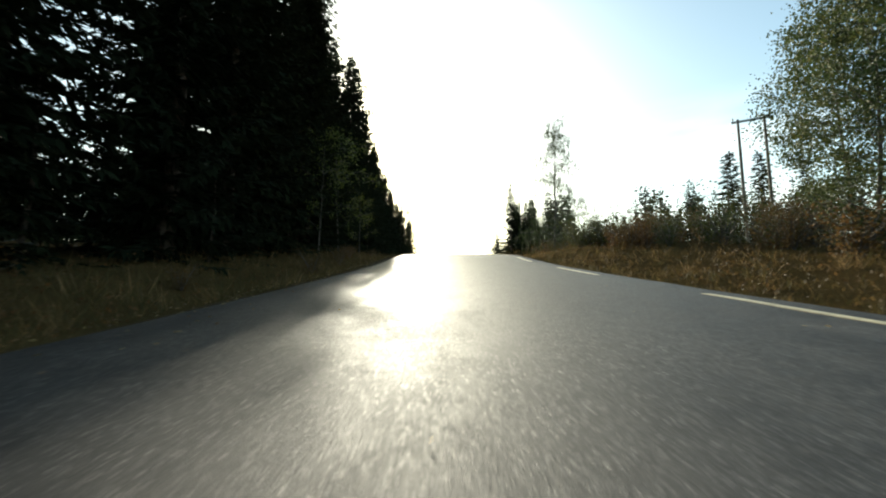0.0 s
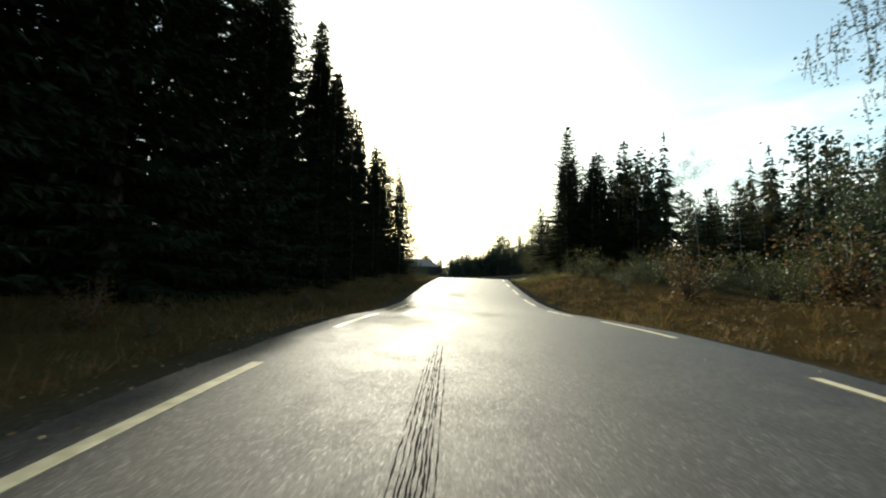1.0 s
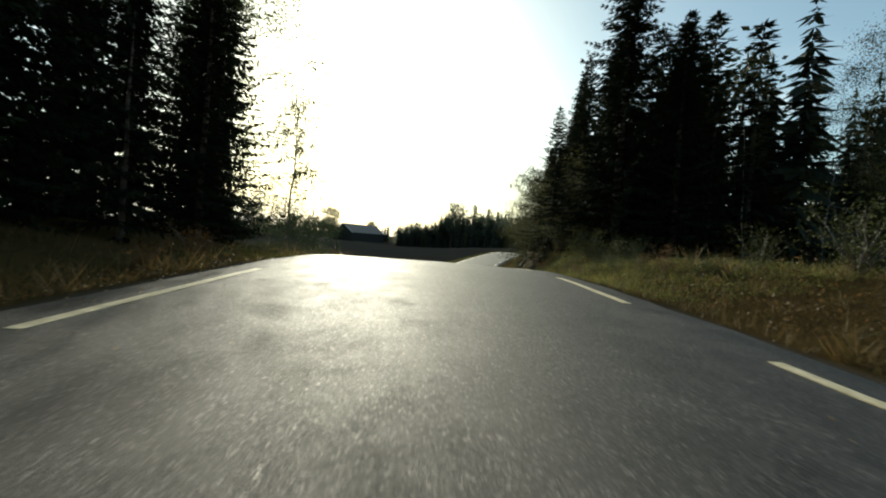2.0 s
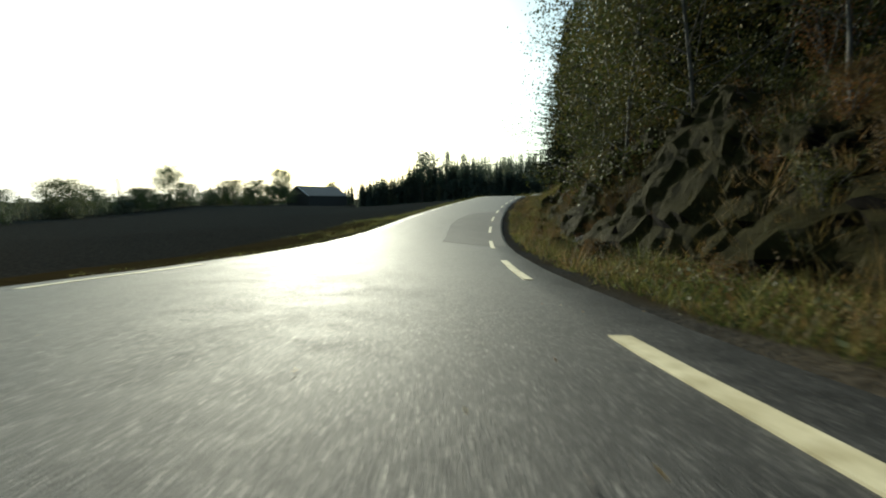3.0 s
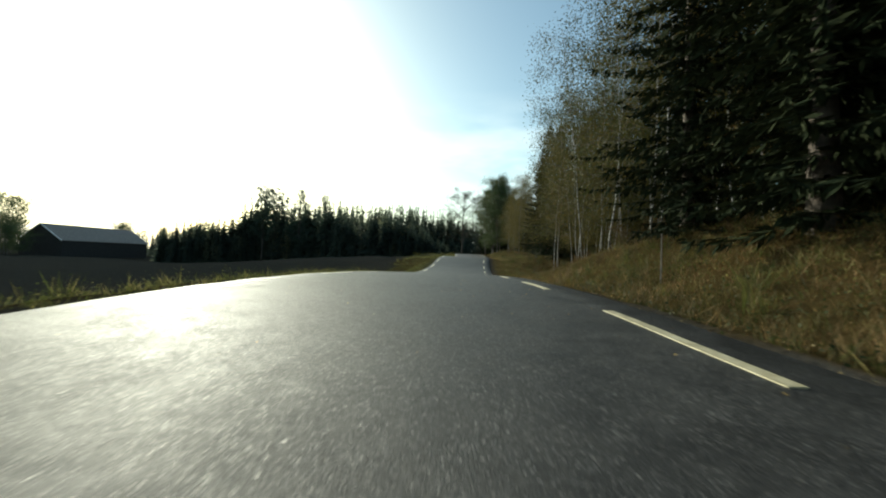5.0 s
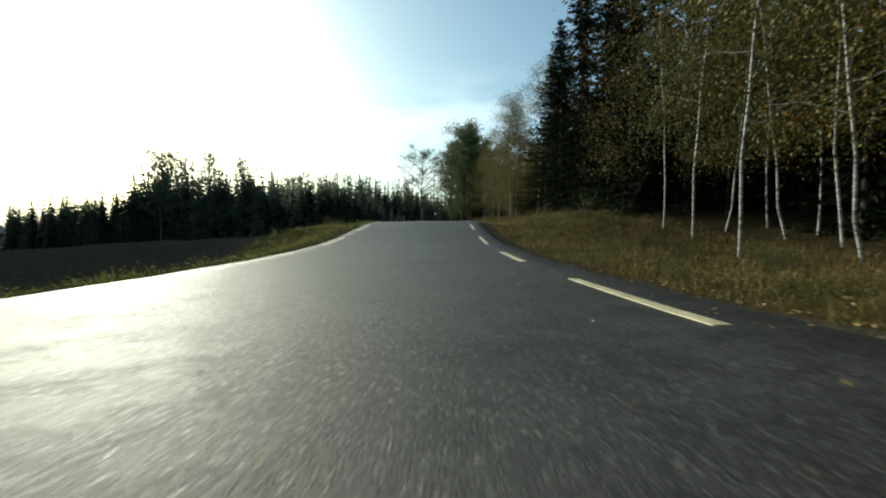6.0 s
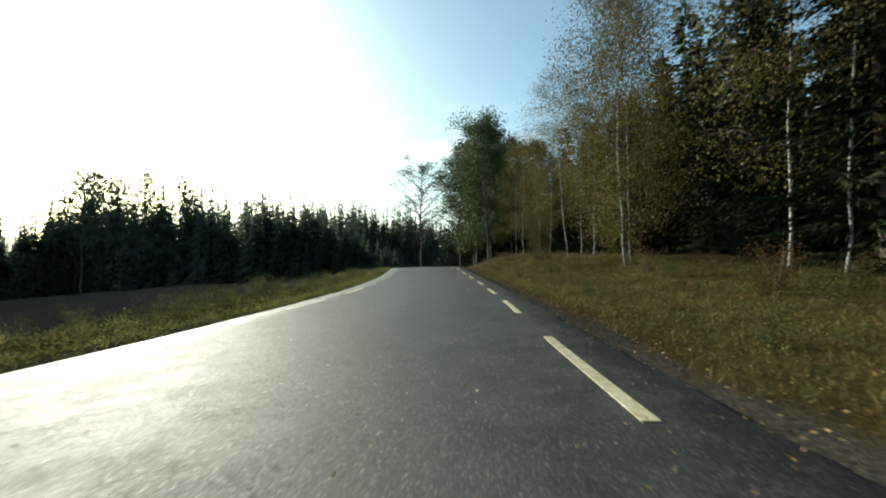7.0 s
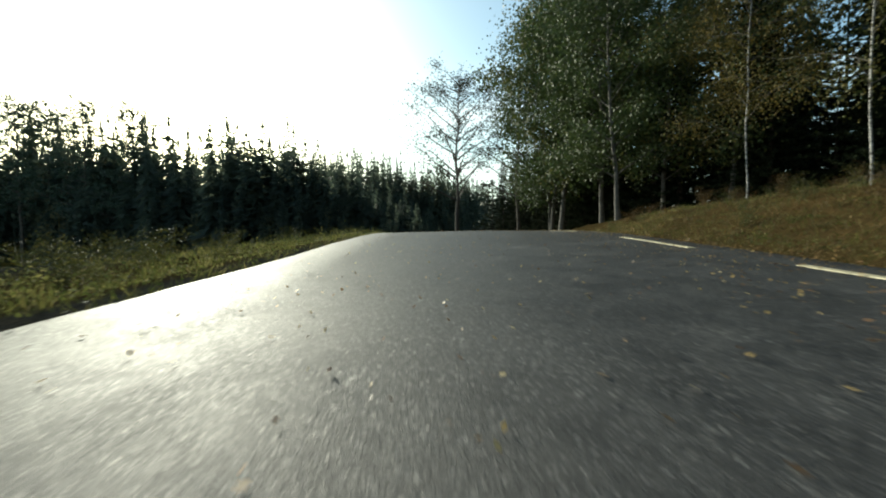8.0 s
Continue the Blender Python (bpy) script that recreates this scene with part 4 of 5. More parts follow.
for x, y, h in ((44, 57, 18), (47, 60, 20), (50, 58, 19), (54, 62, 20), (40, 60, 15), (58, 58, 18), (63, 64, 19)):
    spruce(x, y, h, "dark spruce in a distant clump", "clump of spruces", True)
for x, y, h in ((16, 74, 11), (18.5, 72, 10), (21, 75, 12), (29, 72, 10), (34, 74, 11), (39, 71, 9), (45, 75, 11), (52, 74, 10)):
    young_spruce(x, y, h)
for x, y in ((20, 71), (23, 69), (31, 69), (36, 72)):
    birch(x, y, 10 + rng.uniform(0, 3))
for n in range(26):
    young_spruce(16 + n * 2.4 + rng.uniform(-1, 1), 76 + rng.uniform(-3, 4) - 0.1 * n, rng.uniform(7.5, 12))
for s, d, size in ((18.6, -6.4, 1.15), (16.4, -6.8, 1.0), (21.6, -6.0, 0.62)):
    plant("aspen_sapling", YELLOWING, BOTH, *place(s, d), rng.uniform(0, 6.28), size, "young aspen with yellow-green leaves before the spruces", "tree", "aspen saplings")
plant("aspen", EDGE_TREE, BOTH, -8.2, 67.0, 0.7, 1.0, "dark leafy tree at the end of the wood", "tree", "aspens")

# shrubs along the verges
for s, d in rows(-4, 62, 3.0, (-5.6,), 0.7):
    bush(*place(s, d), rng.uniform(0.5, 0.9), True)
for s, d in rows(-2, 60, 2.2, (8.2, 11, 14.5)):
    bush(*place(s, d), rng.uniform(1.0, 2.4), rng.random() < 0.3)
for s, d in rows(6, 34, 1.5, (8.4, 10.2, 12.5), 0.85):
    bush(*place(s, d), rng.uniform(1.1, 2.2), rng.random() < 0.75)
for s, d in rows(58, 75, 0.9, (5.0, 6.0, 7.2), 0.85):
    bush(*place(s, d), rng.uniform(0.3, 0.6), rng.random() < 0.2)
for s, d in rows(14, 40, 1.6, (-5.9,), 0.8):
    bush(*place(s, d), rng.uniform(0.4, 0.8), True)
for s, d in rows(70.6, 78.5, 0.7, (-5.3, -6.1)):
    bush(*place(s, d), rng.uniform(0.85, 1.2), True)
for s, d in rows(60, 70, 1.0, (-4.6, -5.4)):
    bush(*place(s, d), rng.uniform(0.3, 0.6), False)
for s, d in rows(75, 97, 2.2, (7.6, 9.6)):
    n = int(rng.integers(0, 2))
    plant("birch_sapling", SAPLINGS[n], BOTH, *place(s, d), rng.uniform(0, 6.28), rng.uniform(0.5, 0.95), "young leaning birch with yellowing leaves above the rock cut", "tree", "birch saplings")
for s, d, size, turn in ((86.5, 7.4, 0.95, 0.3), (90.5, 6.9, 1.1, 2.0), (95.5, 7.3, 1.2, 4.0), (99.5, 7.8, 1.0, 5.0), (79.5, 8.6, 0.8, 1.0)):
    plant("birch_thicket", LEAFY[int(turn) % 2], BOTH, *place(s, d), turn, size, "bushy many-leaved young birch leaning over the rock cut", "tree", "bushy birches")
for s, d in rows(64, 108, 1.7, (8.2, 9.8)):
    bush(*place(s, d), rng.uniform(0.7, 1.6), rng.random() < 0.4)
thicket("low_shrubs", [(*place(s, d), rng.uniform(0.35, 0.75)) for s, d in (*rows(64, 80, 1.6, (5.0, 5.6)), *rows(80, 106, 4.0, (5.2,)))], GREENB, "low green shrubs at the foot of the rock cut")
thicket("low_bracken", [(*place(s, d), rng.uniform(0.35, 0.75)) for s, d in rows(74, 106, 3.4, (5.0, 5.6))], RUSTY, "low rust-brown bracken at the foot of the rock cut")
for s, d in rows(136, 212, 3.5, (7.5,), 0.6):
    bush(*place(s, d), rng.uniform(0.6, 1.2), rng.random() < 0.6)
thicket("low_shrubs", [(*place(s, d), rng.uniform(0.35, 0.8)) for s, d in rows(172, 208, 1.1, (-5.6, -6.6, -7.8), 0.85)], GREENB, "low green shrubs between road and field")
thicket("low_shrubs", [(*place(s, d), rng.uniform(0.3, 0.7)) for s, d in rows(104, 214, 2.2, (5.6, 7.2), 0.8)], GREENB, "low green shrubs on the bank")
thicket("low_bracken", [(*place(s, d), rng.uniform(0.3, 0.7)) for s, d in rows(104, 214, 2.0, (6.6, 7.8), 0.8)], RUSTY, "low rust-brown bracken along the top of the bank")


# ---- rock cut ----
def rock(x, y, size, seed, label="fractured grey granite outcrop with moss", material=None):
    r = np.random.default_rng(seed)
    bm = bmesh.new()
    bmesh.ops.create_icosphere(bm, subdivisions=5 if size > 1 else 4 if size > 0.5 else 3, radius=1)
    cuts = [(Vector(unit(r.normal(0, 1, 3))), r.uniform(0.3, 0.7)) for _ in range(16)]
    for v in bm.verts:
        p = v.co.copy()
        for n, k in cuts:
            over = p.dot(n) - k
            if over > 0:
                p -= n * over * 0.93
        p += p.normalized() * (0.2 * noise.noise(p * 2.6 + Vector((seed, 0, 0))) + 0.13 * noise.noise(p * 6 + Vector((0, seed, 0))) + 0.06 * noise.noise(p * 15 + Vector((seed, seed, 0))))
        v.co = p
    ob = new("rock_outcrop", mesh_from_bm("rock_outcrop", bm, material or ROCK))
    ob.matrix_basis = Matrix.LocRotScale((x, y, height_at(x, y) - size * 0.3), Euler(r.uniform(-0.3, 0.3, 3) + np.array([0, 0, r.uniform(0, 6.28)])), (size * 1.3, size * 0.9, size * 1.0))
    return tagged(ob, label, "rock", "rock cut")


def rock_face(s0, s1):
    """The blasted face beside the road: stepped blocks and ledges."""
    us, vs = np.arange(s0, s1 + 0.01, 0.2), np.linspace(0, 1, 20)
    verts = []
    for s in us:
        ends = float(smooth(s, s0, s0 + 3) * (1 - smooth(s, s1 - 3, s1)))
        tall = (float(np.interp(s, BANK_S, BANK_H)) * 1.05 + 0.2) * (0.82 + 0.18 * math.sin(s * 0.9)) * ends
        x0, y0, z0 = road_at(s, EDGE + 2.5)
        foot = height_at(float(x0), float(y0)) - 0.2
        for v in vs:
            p = Vector((s * 0.75, v * tall * 0.9, 0.3))
            block = noise.cell_vector(p)
            small = noise.cell_vector(p * 2.3 + Vector((5, 5, 0)))
            out = 0.6 * block.x + 0.35 * small.x + 0.3 * noise.noise(p * 1.7) + 0.18 * noise.noise(p * 6)
            e = 3.0 + 1.7 * v**1.2 - (0.75 * out + 0.05) * ends
            x, y, _ = road_at(s + 0.1 * small.y, EDGE + e)
            verts.append((float(x), float(y), foot + v * tall + 0.12 * small.z * v))
    nv = len(vs)
    i, j = np.meshgrid(np.arange(len(us) - 1), np.arange(nv - 1), indexing="ij")
    f = np.stack([i * nv + j, i * nv + j + 1, (i + 1) * nv + j + 1, (i + 1) * nv + j], -1).reshape(-1, 4)
    return tagged(new("rock_face", mesh_of("rock_face", verts, f, ROCK)), "mossy blasted rock face beside the road, shade in its colour", "rock", kind="structure")


rock_face(72.5, 105.5)
for n in range(85):  # plants rooted on its ledges
    s, v = 73.5 + 29 * rng.random(), rng.uniform(0.1, 1.0)
    x, y = place(s, EDGE + 3.0 + 1.7 * v**1.2 - 0.2)
    foot = place(s, EDGE + 2.5)
    rise = v * (float(np.interp(s, BANK_S, BANK_H)) * 1.05 + 0.2) * 0.9
    bush(x, y, rng.uniform(0.35, 0.85), rng.random() < 0.5, height_at(*foot) + rise - 0.25)
for n, (s, d) in enumerate(rows(72, 103, 2.4, (5.9, 7.6))):
    rock(*place(s, d), rng.uniform(0.45, 0.95), n + 5)
for n, (s, d, size) in enumerate(((99.8, 7.6, 1.75), (103.2, 7.5, 1.3), (96.6, 7.4, 1.6), (86.0, 7.6, 1.5), (82.2, 7.3, 1.3), (91.5, 7.8, 1.3))):
    rock(*place(s, d), size, n + 400, "large dark rock bulging out of the cut under a mossy top")
for s, d in rows(70, 106, 2.4, (5.6, 7.6), 0.8):
    bush(*place(s, d), rng.uniform(0.35, 0.75), rng.random() < 0.5)
for n, (s, d) in enumerate(rows(71, 104, 0.8, (5.3, 6.2), 0.8)):
    rock(*place(s, d), rng.uniform(0.2, 0.48), n + 140, "broken grey stone at the foot of the rock cut")
for n, (s, d, size) in enumerate(((81.6, 5.8, 0.42), (82.3, 5.7, 0.36), (80.8, 5.9, 0.34), (90.5, 5.7, 0.36), (92.4, 5.8, 0.33), (93.6, 5.8, 0.36))):
    rock(*place(s, d), size, n + 300, "freshly split pale granite block", PALE_ROCK)
for s, d in rows(73, 102, 1.8, (7.5,), 0.8):
    bush(*place(s, d), rng.uniform(1.0, 1.9), False)
for n, (s, d) in enumerate(((138.6, 7.6), (140.2, 8.2), (139.4, 9.2))):
    rock(*place(s, d), 0.8, n + 80)


# ---- grass ----
def grass(name, spots, material, label, lo, hi, blades=5, seed=1):
    r = np.random.default_rng(seed)
    x, y = spots[:2]
    z = spots[2] if len(spots) > 2 else ground_height(x, y)
    n = len(x)
    base = np.repeat(np.stack([x, y, z - 0.03], 1), blades, 0) + r.normal(0, 0.05, (n * blades, 3)) * np.array([1, 1, 0])
    tuft = np.clip(0.75 + 0.9 * waves(x, y, 1.3, seed + 60) + 0.6 * waves(x, y, 6, seed + 70), 0.3, 1.7)
    tall = np.repeat(r.uniform(lo, hi, n) * tuft, blades) * r.uniform(0.5, 1.25, n * blades)
    lean = np.stack([waves(x, y, 1.1, seed + 80), waves(x, y, 1.1, seed + 90)], 1) * 0.9
    w = unit(np.c_[np.repeat(lean, blades, 0) + r.normal(0, 0.5, (n * blades, 2)), np.ones(n * blades)])
    sd = unit(np.cross(w, r.normal(0, 1, (n * blades, 3))))
    v, f = kites(base, w, sd, tall, r.uniform(0.006, 0.014, n * blades) * (0.6 + tall))
    return tagged(new(name, mesh_of(name, v, f, material)), label, "grass", kind="stuff")


def strip(s0, s1, e0, e1, n, right, seed):
    r = np.random.default_rng(seed)
    s, e = r.uniform(s0, s1, n), e0 + (e1 - e0) * r.random(n) ** 1.2
    keep = waves(s, e * 3, 3.5, seed) + r.uniform(-0.5, 0.5, n) > -0.25
    x, y, _ = road_at(s[keep], EDGE + e[keep] if right else -EDGE - widen(s[keep]) - e[keep])
    return x, y


grass("verge_grass", strip(-4, 62, 0.5, 5.0, 9000, True, 31), GRASS, "low dry yellow-brown verge grass", 0.1, 0.32, seed=1)
grass("verge_grass", strip(76, 135, 0.5, 4.0, 8000, True, 32), GRASS, "tall dry yellow-brown verge grass", 0.18, 0.5, seed=2)
grass("verge_grass", strip(128, 214, 0.4, 7.0, 15000, True, 33), GRASS, "dry yellow-brown verge grass on the bank", 0.07, 0.27, seed=3)
grass("verge_grass", strip(-4, 66, 0.6, 4.0, 7000, False, 34), GRASS, "tall dry yellow-brown verge grass", 0.15, 0.45, seed=4)
grass("green_verge_grass", strip(92, 214, 0.05, 4.6, 15000, False, 35), GREEN_GRASS, "short green verge grass beside the field", 0.07, 0.25, seed=5)
grass("green_verge_grass", strip(84, 214, 0.0, 0.7, 5600, False, 37), GREEN_GRASS, "short grass creeping over the asphalt edge", 0.05, 0.16, seed=7)
grass("green_verge_grass", strip(146, 214, 0.9, 5.5, 6000, True, 38), GREEN_GRASS, "green tufts among the dry bank grass", 0.1, 0.3, seed=8)
grass("green_verge_grass", strip(56, 104, 0.4, 6.5, 13000, True, 36), GREEN_GRASS, "green verge grass below the rock cut", 0.12, 0.36, seed=6)


grass("verge_grass", strip(126, 168, 0.6, 8.0, 9000, True, 40), GRASS, "dry yellow-brown grass on the bank by the birches", 0.12, 0.36, seed=12)
grass("green_verge_grass", strip(124, 172, 0.5, 7.5, 6500, True, 41), GREEN_GRASS, "green grass among the dry stalks by the birches", 0.1, 0.3, seed=13)
grass("green_verge_grass", strip(166, 214, 1.4, 7.0, 9000, True, 42), GREEN_GRASS, "green grass tufts under the trees", 0.08, 0.24, seed=14)
# coarse tussocks that stand out of the lower grass
grass("tussocks", strip(-4, 62, 0.9, 5.5, 420, True, 131), GRASS, "coarse withered tussocks on the verge", 0.3, 0.6, 26, seed=21)
grass("tussocks", strip(-4, 62, 0.9, 4.5, 300, False, 132), GRASS, "coarse withered tussocks on the verge", 0.3, 0.55, 26, seed=22)
grass("tussocks", strip(100, 140, 1.2, 7.0, 420, True, 133), GREEN_GRASS, "coarse withered tussocks on the bank", 0.22, 0.48, 30, seed=23)
grass("tussocks", strip(138, 214, 1.6, 7.5, 420, True, 134), GRASS, "coarse withered tussocks on the bank", 0.2, 0.42, 30, seed=24)
grass("tussocks", strip(58, 104, 0.9, 3.4, 420, True, 135), GREEN_GRASS, "green tussocks below the rock cut", 0.25, 0.5, 26, seed=25)
grass("tussocks", strip(100, 214, 0.9, 5.0, 700, False, 136), GREEN_GRASS, "green tussocks between road and field", 0.18, 0.4, 22, seed=26)


def ledges(count, seed):
    """Places spread over the rock face, with their height."""
    r = np.random.default_rng(seed)
    s, v = r.uniform(73.5, 102.5, count), r.random(count)
    x0, y0, _ = road_at(s, EDGE + 2.5)
    rise = v * (np.interp(s, BANK_S, BANK_H) * 1.05 + 0.2) * 0.9
    x, y, _ = road_at(s, EDGE + 2.75 + 1.7 * v**1.2)
    return x, y, ground_height(x0, y0) + rise - 0.2


grass("ledge_grass", ledges(2800, 45), GRASS, "withered brown grass hanging on the rock face", 0.15, 0.5, 6, seed=11)


def weeds(spots, material, label, tall, leaf, seed, per=6):
    """Low tangled herbs: small leaves on short stems."""
    r = np.random.default_rng(seed)
    x, y = spots
    n = len(x)
    b = np.repeat(np.stack([x, y, ground_height(x, y)], 1), per, 0) + r.normal(0, 0.1, (n * per, 3)) * np.array([1, 1, 0])
    cushion = np.clip(0.7 + 1.5 * waves(x, y, 0.9, seed + 5) + 0.8 * waves(x, y, 3.0, seed + 6), 0.15, 2.2)
    b[:, 2] += np.repeat(r.uniform(0.25, 1.0, n) * cushion, per) * tall * r.random(n * per)
    w = unit(r.normal(0, 1, (n * per, 3)) + np.array([0, 0, 0.35]))
    sd = unit(np.cross(w, r.normal(0, 1, w.shape)))
    size = leaf * r.uniform(0.5, 1.5, n * per)
    return tagged(new("weeds", mesh_of("weeds", *kites(b, w, sd, size * 1.5, size * 0.8), material)), label, "weeds", kind="stuff")


weeds(strip(-4, 62, 1.2, 6.0, 4500, True, 81), RUST_LEAF, "rusty low herbs in the verge", 0.45, 0.036, 81)
weeds(strip(-4, 66, 0.9, 5.0, 3500, False, 82), RUST_LEAF, "rusty low herbs in the verge", 0.35, 0.034, 82)
weeds(strip(76, 110, 1.0, 3.6, 3200, True, 83), RUST_LEAF, "rust-brown herbs below the rock cut", 0.45, 0.032, 83)
weeds(strip(60, 136, 0.5, 3.0, 3500, True, 84), GREEN_SHRUB, "low green herbs beside the asphalt", 0.25, 0.03, 84)
weeds(strip(130, 214, 0.8, 7.0, 7000, True, 85), GOLD_WEED, "golden-brown herbs on the bank", 0.26, 0.026, 85)
weeds(strip(136, 214, 1.6, 7.5, 4000, True, 185), RUST_LEAF, "rust-brown herbs and bracken leaves on the bank", 0.34, 0.03, 185)
weeds(strip(148, 214, 1.4, 7.0, 10000, True, 186), GREEN_WEED, "low green herbs and moss on the bank", 0.14, 0.022, 186, 9)
weeds(strip(56, 86, 0.9, 8.0, 12000, True, 189), GREEN_WEED, "thick green moss and herbs on the bank", 0.26, 0.024, 189, 9)
weeds(strip(108, 140, 3.5, 7.5, 3600, True, 187), RUST_LEAF, "rust-brown bracken along the top of the bank", 0.45, 0.032, 187)
weeds(strip(100, 136, 2.4, 7.0, 6500, True, 188), GREEN_WEED, "low green herbs on the bank", 0.18, 0.024, 188, 8)
grass("green_verge_grass", strip(102, 138, 1.4, 7.0, 6500, True, 39), GREEN_GRASS, "green tufts on the bank below the spruces", 0.12, 0.34, seed=9)
weeds(strip(100, 138, 0.9, 7.0, 2200, True, 89), GOLD_WEED, "golden-brown herbs on the bank", 0.26, 0.026, 89)
weeds(strip(58, 74, 0.5, 2.6, 2600, False, 88), GREEN_WEED, "yellow-green weeds in front of the plank box", 0.4, 0.02, 88, 9)
weeds(strip(98, 160, 0.2, 3.6, 5200, False, 90), GREEN_WEED, "low green weeds along the asphalt edge", 0.26, 0.016, 90, 9)
weeds(strip(74, 100, 0.2, 1.6, 500, False, 86), GREEN_WEED, "low green weeds between road and field", 0.1, 0.014, 86, 8)
weeds(strip(158, 214, 0.2, 5.0, 8000, False, 87), GREEN_WEED, "green weeds between road and field", 0.34, 0.02, 87, 8)


# ---- far woods round the fields ----
def far_shapes(seed):
    """Light crowns of height 1: spruces, pines and birches."""
    r = np.random.default_rng(seed)
    shapes = []
    for n in range(4):  # spruce, whorls of drooping boughs, each a few narrow sprays
        P, W, L, D = [], [], [], []
        for z in np.linspace(0.02, 0.97, 44) + r.uniform(-0.01, 0.01, 44):
            reach = (0.17 + 0.015 * n) * (1 - z) ** 0.85 * r.uniform(0.75, 1.2) + 0.01
            k = 11 if z < 0.75 else 7
            az = r.uniform(0, 6.283) + np.arange(k) * 6.283 / k + r.uniform(-0.4, 0.4, k)
            P.append(np.tile([0, 0, z + 0.3 * reach], (k, 1)))
            W.append(np.c_[np.cos(az), np.sin(az), r.uniform(-0.9, -0.1, k)])
            L.append(reach * r.uniform(0.5, 1.3, k)), D.append(reach * r.uniform(0.15, 0.27, k) + 0.004)
        P, W, L, D = np.concatenate(P), unit(np.concatenate(W)), np.concatenate(L), np.concatenate(D)
        sd = unit(np.cross(W, np.array([0, 0, 1.0]) + r.normal(0, 0.45, W.shape)))
        tip = kites(np.array([[0, 0, 0.9], [0, 0, 0.9]]), np.array([[0, 0, 1.0], [0.02, 0, 1.0]]), np.array([[1.0, 0, 0], [0, 1.0, 0]]), np.full(2, 0.095), np.full(2, 0.016))
        shapes.append((joined([kites(P, W, sd, L, D), tip]), 0.0))
    for n in range(6):  # pine with a clumped top, or birch with a tall loose crown
        is_pine = n < 3
        bare = r.uniform(0.4, 0.55) if is_pine else 0.16
        clumps = 9 if is_pine else 16
        u = (np.arange(clumps) + r.random(clumps)) / clumps
        wide = (0.12 if is_pine else 0.15) * np.sin(np.pi * (0.22 + 0.7 * u)) ** 0.8
        az = np.arange(clumps) * 2.4 + r.uniform(-0.6, 0.6, clumps)
        out = wide * r.uniform(0.2, 1.0, clumps)
        mid = np.c_[out * np.cos(az), out * np.sin(az), bare + (0.96 - bare) * u]
        k = 32 if is_pine else 24
        spread = np.array([0.05, 0.05, 0.022]) if is_pine else np.array([0.036, 0.036, 0.04])
        P = np.repeat(mid, k, 0) + r.normal(0, 1, (clumps * k, 3)) * spread
        W = unit(r.normal(0, 1, P.shape))
        sd = unit(np.cross(W, r.normal(0, 1, P.shape)))
        size = r.uniform(0.018, 0.045, len(P))
        stem = tube(np.array([[0, 0, -0.05], [0, 0, bare], [0, 0, 0.94]]), np.array([0.011, 0.009, 0.003]), 5)
        shapes.append((joined([kites(P, W, sd, size, size * 0.7), stem]), 0.12 if is_pine else 0.4))
    for n in range(3):  # full round crown that reaches the ground
        k = 1400
        u = r.random(k) ** 0.8
        az = r.uniform(0, 6.283, k)
        lump = 1 + 0.22 * np.sin(3 * az + 9 * u + n) + 0.15 * np.sin(7 * az - 14 * u)
        out = 0.36 * np.sin(np.pi * (0.12 + 0.83 * u)) ** 0.6 * lump * r.uniform(0.5, 1.0, k) ** 0.5
        P = np.c_[out * np.cos(az), out * np.sin(az), 0.94 * u]
        W = unit(r.normal(0, 1, P.shape))
        size = r.uniform(0.025, 0.055, k)
        shapes.append((kites(P, W, unit(np.cross(W, r.normal(0, 1, P.shape))), size, size * 0.75), 0.3))
    return shapes


FAR_SHAPES = far_shapes(50)


def far_wood(name, line, count, depth, lo, hi, seed, label, leafy_share=0.35, leaf=None, canopy=False, rounded=False):
    """Many light trees joined into one distant wood along a line; with canopy the line gives the height of the tops."""
    r = np.random.default_rng(seed)
    line = np.array(line, float)
    t = (np.arange(count) + r.random(count)) / count * (len(line) - 1)
    x = np.interp(t, np.arange(len(line)), line[:, 0]) + r.normal(0, depth * 0.5, count)
    y = np.interp(t, np.arange(len(line)), line[:, 1]) + np.abs(r.normal(0, depth, count))
    up = np.interp(t, np.arange(len(line)), line[:, 2])
    z = ground_height(x, y)
    pieces, tints = [], []
    for n in range(count):
        q = r.random()
        k = int(r.integers(7, 10)) if q < leafy_share else int(r.integers(4, 7)) if q < leafy_share + (0.05 if canopy else 0.14) else int(r.integers(0, 4))
        if rounded and q < 0.85:
            k = int(r.integers(10, 13))
        (v, f), tone = FAR_SHAPES[k]
        h = (lo + (hi - lo) * r.random() ** 1.15 + up[n] * r.uniform(0.75, 1.0)) * (0.88 if k > 6 else 1.0)
        if canopy:
            h = max(4.0, (up[n] - z[n]) * (r.uniform(lo, hi) if r.random() < 0.8 else r.uniform(0.6, lo)) * (0.9 if k > 6 else 1.0))
        w = min(h, 21) * r.uniform(0.75, 1.15) * (1.2 if k > 3 else 1.0)
        a = r.uniform(0, 6.283)
        c, s = math.cos(a) * w, math.sin(a) * w
        pieces.append((np.c_[x[n] + v[:, 0] * c - v[:, 1] * s, y[n] + v[:, 0] * s + v[:, 1] * c, z[n] + v[:, 2] * h], f))
        tints.append(np.full(len(v), tone + r.uniform(0, 0.33)))
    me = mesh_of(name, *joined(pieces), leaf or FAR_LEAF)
    me.attributes.new("tint", "FLOAT", "POINT").data.foreach_set("value", np.concatenate(tints).astype(np.float32))
    return tagged(new(name, me), label, "woods", kind="stuff")


